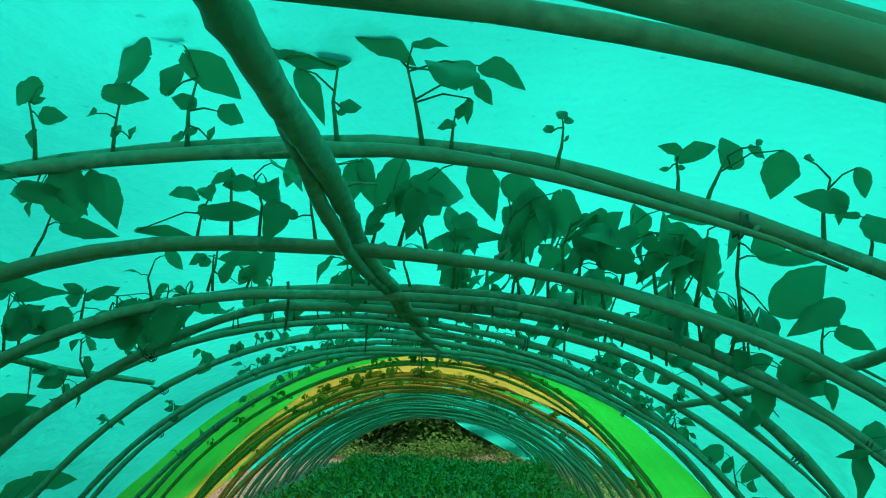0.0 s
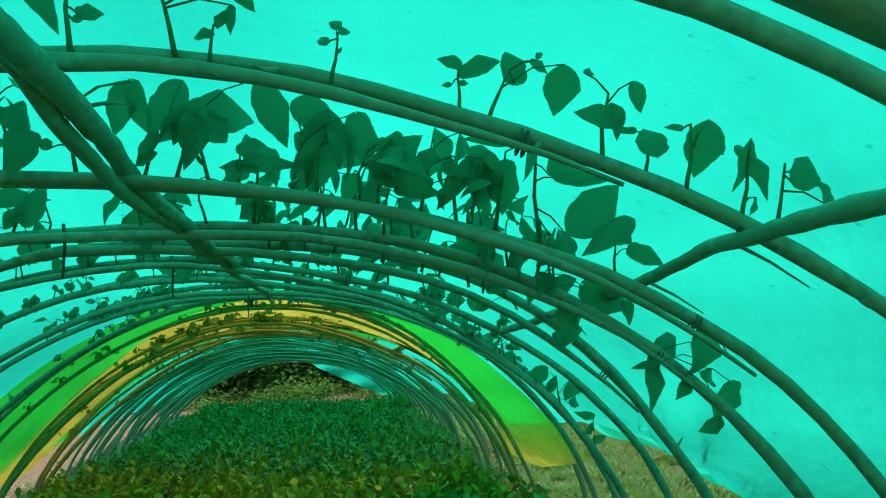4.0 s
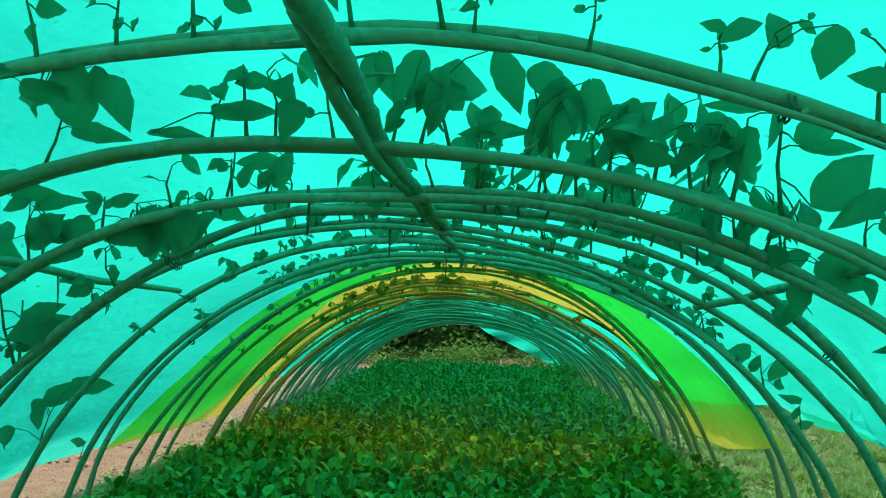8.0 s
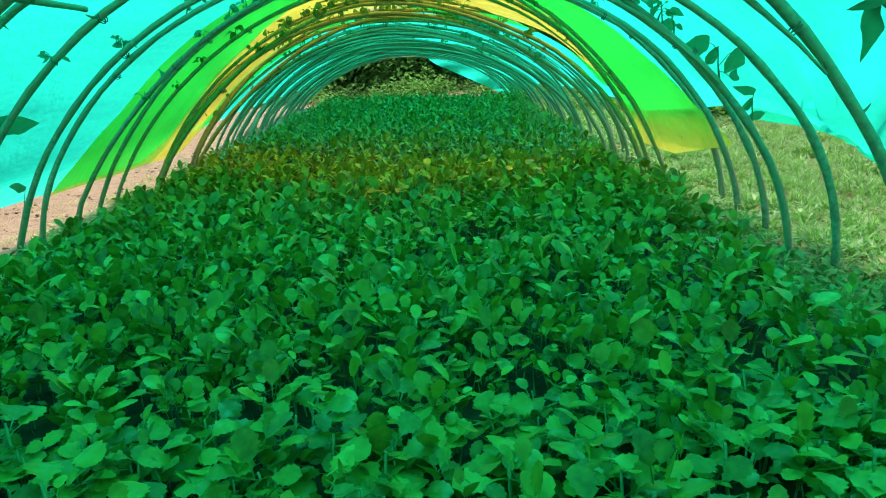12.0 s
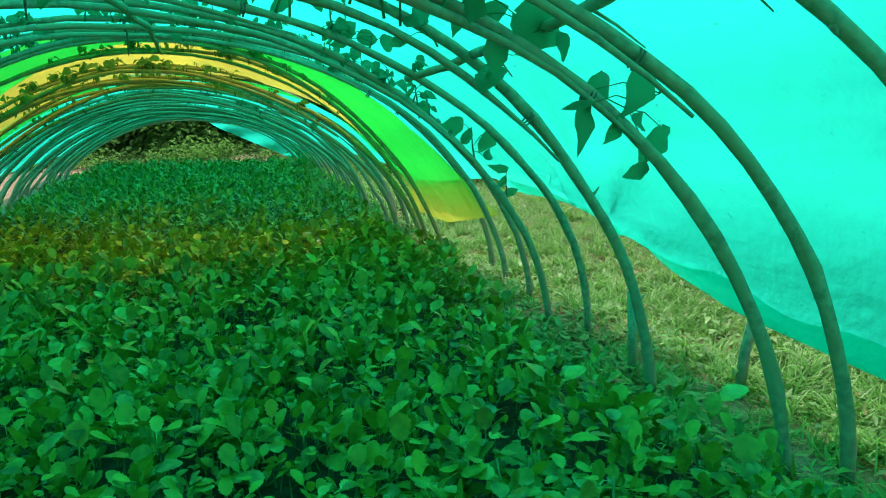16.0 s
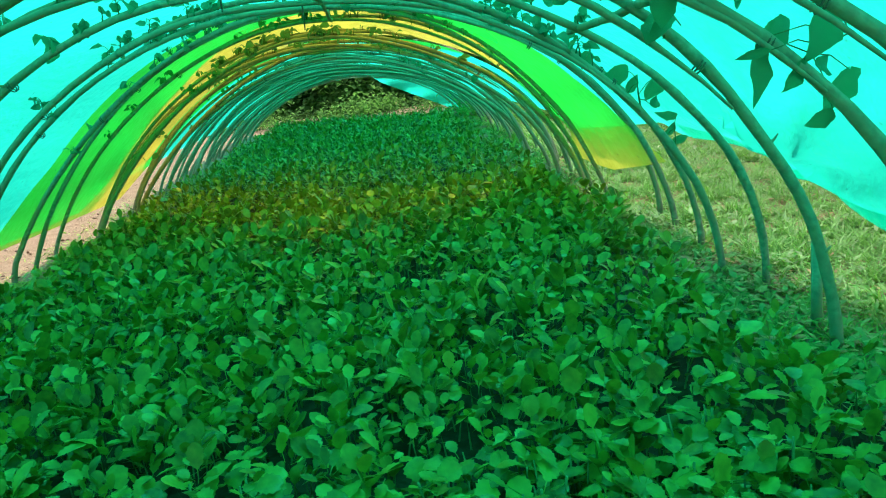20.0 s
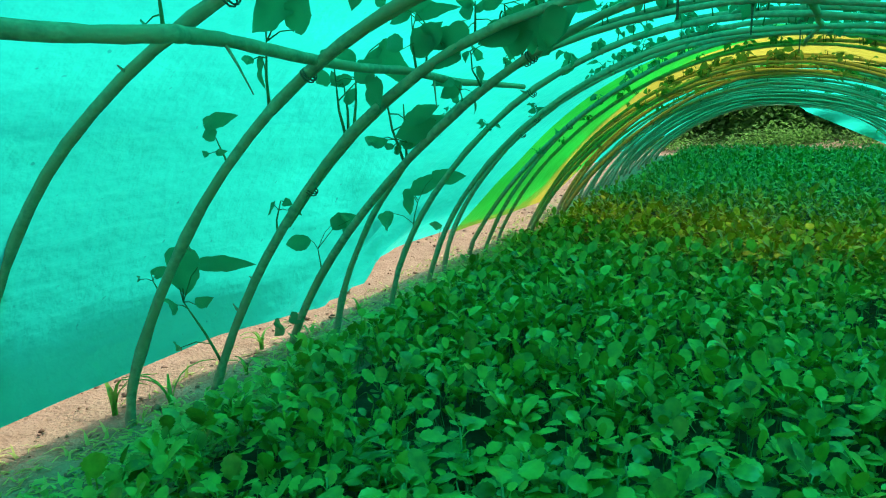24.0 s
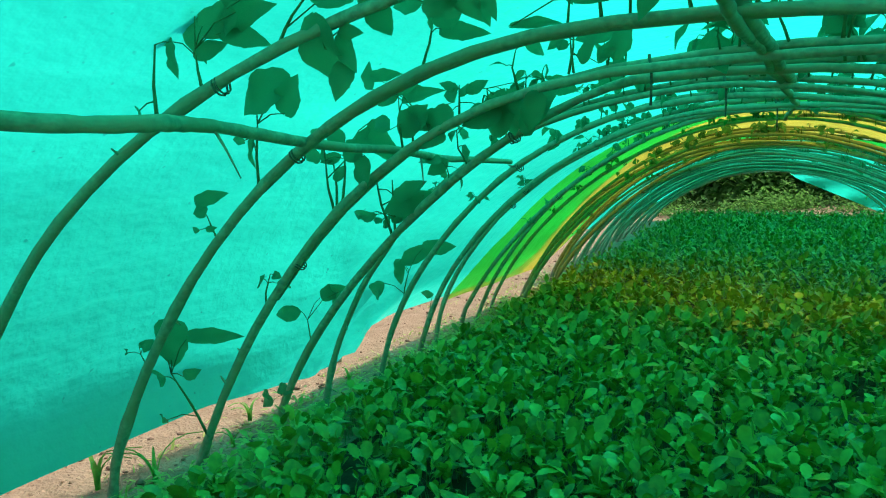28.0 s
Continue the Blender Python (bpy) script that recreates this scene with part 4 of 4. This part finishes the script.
OVAL = [(0.0, 0.05, 0.0), (0.34, 0.07, 0.0), (0.42, 0.45, 0.12), (0.50, 0.82, 0.16), (0.55, 0.68, 0.16), (0.64, 1.06, 0.2), (0.69, 0.86, 0.2), (0.78, 1.04, 0.2), (0.83, 0.80, 0.18), (0.90, 0.76, 0.14), (0.94, 0.52, 0.1), (1.0, 0.18, 0.0)]
COARSE = [(0.0, 0.06, 0.0), (0.4, 0.3, 0.1), (0.72, 1.0, 0.2), (1.0, 0.45, 0.0)]
ROUND = [(0.0, 0.15, 0.0), (0.5, 1.0, 0.15), (1.0, 0.15, 0.0)]
BLADE = [(0.0, 1.0, 0.2), (0.5, 0.8, 0.2), (1.0, 0.05, 0.0)]

r = np.random.default_rng(3)


def bed_points(y0, y1, density):
    n = int((y1 - y0) * 2.25 * density)
    x, yy = r.uniform(-1.27, 0.98, n), r.uniform(y0, y1, n)
    edge_r = 0.785 + 0.020 * yy + 0.05 * np.sin(yy * 3.1) + 0.03 * np.sin(yy * 7.7)
    edge_l = -1.14 + 0.03 * np.sin(yy * 2.3 + 1) + 0.03 * np.clip(1.1 - yy, 0, 1)
    keep = (x < edge_r) & (x > edge_l) & (yy < 9.7 - 0.7 * (x + 1.2))
    return np.stack([x[keep], yy[keep], np.zeros(keep.sum())], 1)


near, far = bed_points(0.30, 3.4, 700), bed_points(3.4, 9.7, 560)
zone = (near[:, 1] > 0.62) & (near[:, 1] < 1.06) & (near[:, 0] > -0.75) & (near[:, 0] < 0.6)
singles = [(float(p[0]), float(p[1])) for p in near[zone]][:300]
near = np.concatenate([near[~zone], near[zone][300:]])
blades("seedlings", leaf_rows(r, near, 6, 0.10, 0.047, 0.52, 44), OVAL, M_SEED, "dense bed of young green leafy seedlings", "seedlings")
blades("seedlings", leaf_rows(r, far, 6, 0.105, 0.045, 0.46, 38), COARSE, M_SEED, "dense bed of young green leafy seedlings, far part", "seedlings")
n = len(near)
up = np.stack([r.normal(0, .12, n), r.normal(0, .12, n), np.ones(n)], 1)
up = unit(up)
blades("seedling_stems", np.concatenate([near, up, unit(np.cross(up, np.tile([0.3, 1, 0], (n, 1)))), np.full((n, 1), .07), np.full((n, 1), .004), np.zeros((n, 1))], 1), BLADE, M_SSTEM, "thin pale green seedling stems", "seedlings")

# grass beside the bed: fine arching blades in clumps, and patches of low broad weeds
n = 230000
tufts = 3800
clump = r.integers(0, tufts, n)
ccx, ccy = 0.82 + 2.4 * r.uniform(0, 1, tufts) ** 1.25 * r.uniform(.5, 1.25, tufts), 0.2 + r.normal(0, .5, tufts) + 7.5 * r.uniform(0, 1, tufts) ** 1.35
tall = r.uniform(.35, 1.2, tufts) * np.where(ccx < 1.1, .65, 1)
spread = r.uniform(.010, .035, tufts)
gx, gy = ccx[clump] + r.normal(0, 1, n) * spread[clump], ccy[clump] + r.normal(0, 1, n) * spread[clump] * 1.2
patch = np.sin(ccx * 7 + 2 * np.sin(ccy * 3)) + np.sin(ccy * 6.3 + 1.7 * np.sin(ccx * 5)) + 1.5 * (ccx > 1.1) - 1.2 * ((ccx < 1.05) & (ccy > 1.7)) > r.uniform(-1.7, 0.9, tufts)
keep = (gx > 0.80) & patch[clump]
gx, gy, tl = gx[keep], gy[keep], tall[clump[keep]]
n = len(gx)
gaz, gel = r.uniform(0, 2 * np.pi, n), np.radians(r.uniform(30, 80, n))
along = np.stack([np.cos(gaz) * np.cos(gel), np.sin(gaz) * np.cos(gel), np.sin(gel)], 1)
side = np.stack([-np.sin(gaz), np.cos(gaz), 0 * gaz], 1)
ARCH = [(0.0, 0.8, 0.2), (0.35, 1.0, 0.2), (0.7, 0.7, 0.2), (1.0, 0.05, 0.0)]
blades("grass", np.concatenate([np.stack([gx, gy, 0 * gx + .004], 1), along, side, (r.uniform(.03, .085, n) * tl)[:, None], r.uniform(.002, .0048, n)[:, None], r.uniform(.35, 1.0, n)[:, None]], 1), ARCH, M_GRASS, "pale green grass on dry soil beside the bed", "grass")

# dry straw and withered leaves lying between the tufts
n = 2600
lx, ly = 0.78 + 1.5 * r.uniform(0, 1, n) ** 1.5, 0.4 + 6.5 * r.uniform(0, 1, n) ** 1.3
laz, lel = r.uniform(0, 2 * np.pi, n), np.radians(r.uniform(-4, 14, n))
along = np.stack([np.cos(laz) * np.cos(lel), np.sin(laz) * np.cos(lel), np.sin(lel)], 1)
side = unit(np.stack([-np.sin(laz), np.cos(laz), r.normal(0, .3, n)], 1))
M_STRAW = leaf_material("dry_straw", (0.24, 0.16, 0.08), (0.50, 0.38, 0.19), (0.45, 0.32, 0.12), 0.7, 0.2, 0.1)
blades("dry_litter", np.concatenate([np.stack([lx, ly, r.uniform(.008, .020, n)], 1), along, side, r.uniform(.012, .06, n)[:, None], r.uniform(.0025, .008, n)[:, None], r.uniform(0, .4, n)[:, None]], 1), ARCH, M_STRAW, "dry straw and withered leaves on the soil", "litter")
n = 15000
clump = r.integers(0, 170, n)
ccx, ccy = 0.98 + 1.5 * r.uniform(0, 1, 170) * r.uniform(.5, 1.4, 170), 0.7 + 5 * r.uniform(0, 1, 170) ** 1.2
ccx[:46], ccy[:46] = r.uniform(.80, 1.02, 46), r.uniform(.5, 2.6, 46)
gx, gy = ccx[clump] + r.normal(0, .07, n), ccy[clump] + r.normal(0, .09, n)
gz = np.abs(r.normal(0, .022, n))
gaz, gel = r.uniform(0, 2 * np.pi, n), np.radians(r.uniform(-25, 55, n))
along = np.stack([np.cos(gaz) * np.cos(gel), np.sin(gaz) * np.cos(gel), np.sin(gel)], 1)
side = np.stack([-np.sin(gaz), np.cos(gaz), 0 * gaz], 1)
keep = gx > 0.80
blades("low_weeds", np.concatenate([np.stack([gx, gy, gz], 1), along, side, r.uniform(.014, .04, n)[:, None], r.uniform(.007, .017, n)[:, None], r.uniform(.1, .7, n)[:, None]], 1)[keep], ROUND, M_WEED, "low dark green weeds among the grass", "weeds")

# low bushes beyond the bed's end and beside it
n = 9000
c = r.integers(0, 40, n)
cx = np.concatenate([r.uniform(1.15, 2.6, 26), r.uniform(-2.5, 1.0, 14)])
cy = np.concatenate([r.uniform(5.2, 9.5, 26), r.uniform(10.6, 11.8, 14)])
ox, oy, oz = cx[c] + r.normal(0, .13, n), cy[c] + r.normal(0, .2, n), np.abs(r.normal(0, .11, n))
oaz, oel = r.uniform(0, 2 * np.pi, n), np.radians(r.uniform(-20, 60, n))
oal = np.stack([np.cos(oaz) * np.cos(oel), np.sin(oaz) * np.cos(oel), np.sin(oel)], 1)
osd = np.stack([-np.sin(oaz), np.cos(oaz), 0 * oaz], 1)
blades("low_bushes", np.concatenate([np.stack([ox, oy, oz], 1), oal, osd, r.uniform(.04, .09, n)[:, None], r.uniform(.025, .05, n)[:, None], r.uniform(.1, .6, n)[:, None]], 1), ROUND, M_HEDGE, "low green weeds and bushes past the bed", "bushes")

# weedy field between the bed's end and the hedge
n = 9000
ox, oy = r.uniform(-5, 5, n), r.uniform(8.4, 12.2, n)
oz = np.abs(r.normal(0, .05, n)) * (1 + np.sin(ox * 3 + oy)) + 0.1 * np.clip(oy - 11.4, 0, 1)
oaz, oel = r.uniform(0, 2 * np.pi, n), np.radians(r.uniform(-10, 60, n))
oal = np.stack([np.cos(oaz) * np.cos(oel), np.sin(oaz) * np.cos(oel), np.sin(oel)], 1)
osd = np.stack([-np.sin(oaz), np.cos(oaz), 0 * oaz], 1)
past = oy > 9.85 - 0.7 * (np.clip(ox, -2, 1.2) + 1.2)
blades("field_weeds", np.concatenate([np.stack([ox, oy, oz], 1), oal, osd, r.uniform(.04, .08, n)[:, None], r.uniform(.02, .04, n)[:, None], r.uniform(.1, .6, n)[:, None]], 1)[past], ROUND, M_FIELD, "low green weeds in front of the hedge", "weeds")

# hedge at the far end
n = 42000
hx = r.uniform(-7, 7, n)
hz = r.uniform(0, 1, n) ** 0.8 * (1.5 + 0.3 * np.sin(hx * 1.3) + 0.25 * np.sin(hx * 3.1))
hy = 11.8 + 0.75 * hz + 0.25 * np.sin(hx * 4) + np.abs(r.normal(0, 0.3, n))
haz, hel = r.uniform(0, 2 * np.pi, n), np.radians(r.uniform(-40, 50, n))
along = np.stack([np.cos(haz) * np.cos(hel), np.sin(haz) * np.cos(hel), np.sin(hel)], 1)
side = np.stack([-np.sin(haz), np.cos(haz), 0 * haz], 1)
blades("hedge", np.concatenate([np.stack([hx, hy, hz], 1), along, side, r.uniform(.07, .17, n)[:, None], r.uniform(.05, .10, n)[:, None], r.uniform(.1, .5, n)[:, None]], 1), ROUND, M_HEDGE, "dark green bushy hedge behind the field", "hedge")


# weeds and grass on the bare side
n = 2600
c = r.integers(0, 130, n)
cx, cy = -1.29 - np.abs(r.normal(0, .13, 130)), 0.6 + 5.5 * r.uniform(0, 1, 130) ** 1.2
wx, wy = cx[c] + r.normal(0, .05, n), cy[c] + r.normal(0, .07, n)
waz, wel = r.uniform(0, 2 * np.pi, n), np.radians(r.uniform(5, 60, n))
wal = np.stack([np.cos(waz) * np.cos(wel), np.sin(waz) * np.cos(wel), np.sin(wel)], 1)
wsd = np.stack([-np.sin(waz), np.cos(waz), 0 * waz], 1)
M_DRY = leaf_material("strip_weed", (0.22, 0.36, 0.06), (0.55, 0.62, 0.2), (0.5, 0.65, 0.12), 0.5, 0.35)
blades("weeds", np.concatenate([np.stack([wx, wy, 0 * wx], 1), wal, wsd, r.uniform(.012, .042, n)[:, None], r.uniform(.004, .010, n)[:, None], r.uniform(.2, 1.0, n)[:, None]], 1), BLADE, M_DRY, "sparse low weeds along the bare soil strip", "weeds")


# broad low weeds between the seedlings' edge and the bare strip
n = 5200
c = r.integers(0, 210, n)
cx, cy = -1.16 - np.abs(r.normal(0, .10, 210)), 0.55 + 4.2 * r.uniform(0, 1, 210) ** 1.2
wx, wy, wz = cx[c] + r.normal(0, .035, n), cy[c] + r.normal(0, .045, n), np.abs(r.normal(0, .022, n)) + .004
waz, wel = r.uniform(0, 2 * np.pi, n), np.radians(r.uniform(0, 50, n))
wal = np.stack([np.cos(waz) * np.cos(wel), np.sin(waz) * np.cos(wel), np.sin(wel)], 1)
wsd = np.stack([-np.sin(waz), np.cos(waz), 0 * waz], 1)
blades("low_weeds", np.concatenate([np.stack([wx, wy, wz], 1), wal, wsd, r.uniform(.016, .042, n)[:, None], r.uniform(.008, .02, n)[:, None], r.uniform(.1, .7, n)[:, None]], 1), ROUND, M_DRY, "low pale green weeds along the bed's bare side", "weeds")


def grass_tuft(x, y, n, length, seed):
    """A few long arching grass blades."""
    rr = random.Random(seed)
    ob = new("grass_tuft")
    ob.location = (x, y, 0)
    for k in range(n):
        az, ln = rr.uniform(0, 6.28), length * rr.uniform(0.6, 1.1)
        d = Vector((math.cos(az), math.sin(az), 0))
        vs, fs = [], []
        for j in range(7):
            u = j / 6
            p = d * ln * (0.12 * u + 0.55 * u ** 2.4) + Vector((0, 0, ln * (u - 0.45 * u ** 3)))
            w = 0.006 * (1 - u) ** 0.7 + 0.0006
            sd = Vector((-d.y, d.x, 0)) * w
            vs += [p - sd + Vector((0, 0, 0.002)), p, p + sd + Vector((0, 0, 0.002))]
        for j in range(6):
            fs += [(3 * j, 3 * j + 1, 3 * j + 4, 3 * j + 3), (3 * j + 1, 3 * j + 2, 3 * j + 5, 3 * j + 4)]
        mesh_ob("blade", vs, fs, M_GRASS, ob)
    return tagged(ob, "tuft of long arching green grass on soil", "grass tuft", "grass tufts")


for k, (x, y, nn, ln) in enumerate(((-1.53, 1.06, 5, .20), (-1.42, 1.13, 4, .17), (-1.5, 1.57, 5, .13), (-1.40, 1.38, 4, .09), (-1.42, 2.0, 4, .09), (1.25, 1.25, 6, .14), (1.12, 1.5, 6, .10), (1.3, 1.0, 7, .15), (1.5, 1.5, 6, .13))):
    grass_tuft(x, y, nn, ln, 40 + k)


def stake(x, y, height, lean, label):
    """A short rough stake with a cut top."""
    ob = new("stake")
    v, f = tube([(x, y, -.03), (x + lean * .3, y, height * .4), (x + lean, y + .004, height)], [.012, .0115, .010], 8, .06, int(abs(x) * 100))
    mesh_ob("post", v, f, M_BARK, ob)
    return tagged(ob, label, "stake", "stakes")


stake(.955, 1.47, .20, .0, "short wooden stake beside a hoop foot")
stake(1.10, 1.30, .22, .05, "short leaning wooden stake holding the sheet's hem")
stake(-1.62, 2.25, .12, -.02, "short wooden peg in the bare soil")

# clods and pebbles on the bare strip
n = 900
kx, ky = np.concatenate([r.uniform(-2.1, -1.3, 700), r.uniform(.9, 1.7, 200)]), 0.4 + 6 * r.uniform(0, 1, n) ** 1.4
oct_v = np.array([(1, 0, 0), (0, 1, 0), (-1, 0, 0), (0, -1, 0), (0, 0, .7), (0, 0, -.5)], float)
oct_f = np.array([(0, 1, 4), (1, 2, 4), (2, 3, 4), (3, 0, 4), (1, 0, 5), (2, 1, 5), (3, 2, 5), (0, 3, 5)])
sz = 0.003 + 0.010 * r.uniform(0, 1, n) ** 2.5
cv = (oct_v[None] * (1 + .35 * r.normal(size=(n, 6, 1))) * sz[:, None, None] + np.stack([kx, ky, 0.2 * sz], 1)[:, None]).reshape(-1, 3)
cf = (oct_f[None] + 6 * np.arange(n)[:, None, None]).reshape(-1, 3)
tagged(mesh_ob("clods", cv, [tuple(int(q) for q in t) for t in cf], M_CLOD), "small dry soil clods on the bare strip", "clods", kind="stuff")

# single seedlings nearest to the camera's place, each a plant of its own
def paddle(seed):
    """A paddle-shaped seedling leaf along +y with a long stalk and a toothed rim, one unit long."""
    rr = random.Random(seed)
    prof = [(0, .05), (.16, .05), (.34, .07), (.40, .42), (.46, .40), (.53, .86), (.58, .74), (.66, 1.06), (.71, .88), (.79, 1.04), (.84, .80), (.91, .76), (.95, .50), (1.0, .10)]
    wd, bend, fold = rr.uniform(.46, .58), rr.uniform(.2, .9), rr.uniform(.1, .4)
    vs, fs = [], []
    for u, w in prof:
        a = bend * u
        yy, zz = math.sin(a) / bend, -(1 - math.cos(a)) / bend
        for c in (-1, -.5, 0, .5, 1):
            x = c * w * wd / 2
            vs.append((x, yy, zz + fold * abs(x) - .35 * fold * abs(c) ** 3 * w * wd / 2 + .02 * math.sin(8 * u + 3 * c + seed) * abs(c)))
    for k in range(len(prof) - 1):
        for c in range(4):
            fs.append((k * 5 + c, k * 5 + c + 1, k * 5 + c + 6, k * 5 + c + 5))
    me = bpy.data.meshes.new("leaf")
    me.from_pydata(vs, [], fs)
    me.polygons.foreach_set("use_smooth", np.ones(len(fs), bool))
    me.materials.append(M_SEED1)
    return me


PADDLES = [paddle(k) for k in range(6)]


def seedling(seed):
    rr = random.Random(seed)
    ob = new("seedling")
    top = Vector((rr.uniform(-.012, .012), rr.uniform(-.012, .012), rr.uniform(.07, .10)))
    v, f = tube([(0, 0, -.005), top * .5 + Vector((.003, 0, 0)), top], [.0022, .0019, .0014], 5, 0, seed)
    mesh_ob("stem", v, f, M_SSTEM, ob)
    az = rr.uniform(0, 360)
    for k in range(rr.choice((4, 5, 5, 6))):
        az += 137 + rr.uniform(-25, 25)
        u = rr.uniform(.45, 1)
        lf = new("leaf", rr.choice(PADDLES))
        lf.parent = ob
        lf.matrix_basis = Matrix.Translation(top * u) @ pose(0, 0, 0, 0, 0, az) @ pose(0, 0, 0, rr.uniform(0, 60), rr.uniform(-30, 30), 0) @ Matrix.Scale(.050 * rr.uniform(.6, 1.25), 4)
    return tagged(ob, "young seedling with toothed paddle-shaped green leaves", "seedling", "seedlings in the bed")


kinds = [seedling(70 + k) for k in range(8)]
rr = random.Random(8)
first = set()
for k in range(300):
    x, yy = singles[k]
    m = pose(x, yy, 0, 0, 0, rr.uniform(0, 360)) @ Matrix.Scale(rr.uniform(.85, 1.25), 4)
    if k % 8 not in first:
        first.add(k % 8)
        kinds[k % 8].matrix_basis = m
    else:
        copy_thing(kinds[k % 8], m)


# dense inner mass of the hedge
nx, nz = 80, 16
hv = []
for j in range(nz + 1):
    for i in range(nx + 1):
        x, z = -9 + 18 * i / nx, 1.5 * j / nz
        q = Vector((x * 1.6, z * 1.8, 2.0))
        hv.append((x, 12.5 - 0.3 * noise.noise(q) - 0.2 * noise.noise(q * 3) + 0.8 * z, z - 0.05 + 0.25 * noise.noise(q * 2)))
hf = [(j * (nx + 1) + i, j * (nx + 1) + i + 1, (j + 1) * (nx + 1) + i + 1, (j + 1) * (nx + 1) + i) for j in range(nz) for i in range(nx)]
tagged(mesh_ob("hedge", hv, hf, rough_material("hedge_mass", (0.10, 0.28, 0.07), (0.20, 0.44, 0.12), 5, 0.9, 0.05)), "dense dark inside of the far hedge", "hedge", kind="stuff")
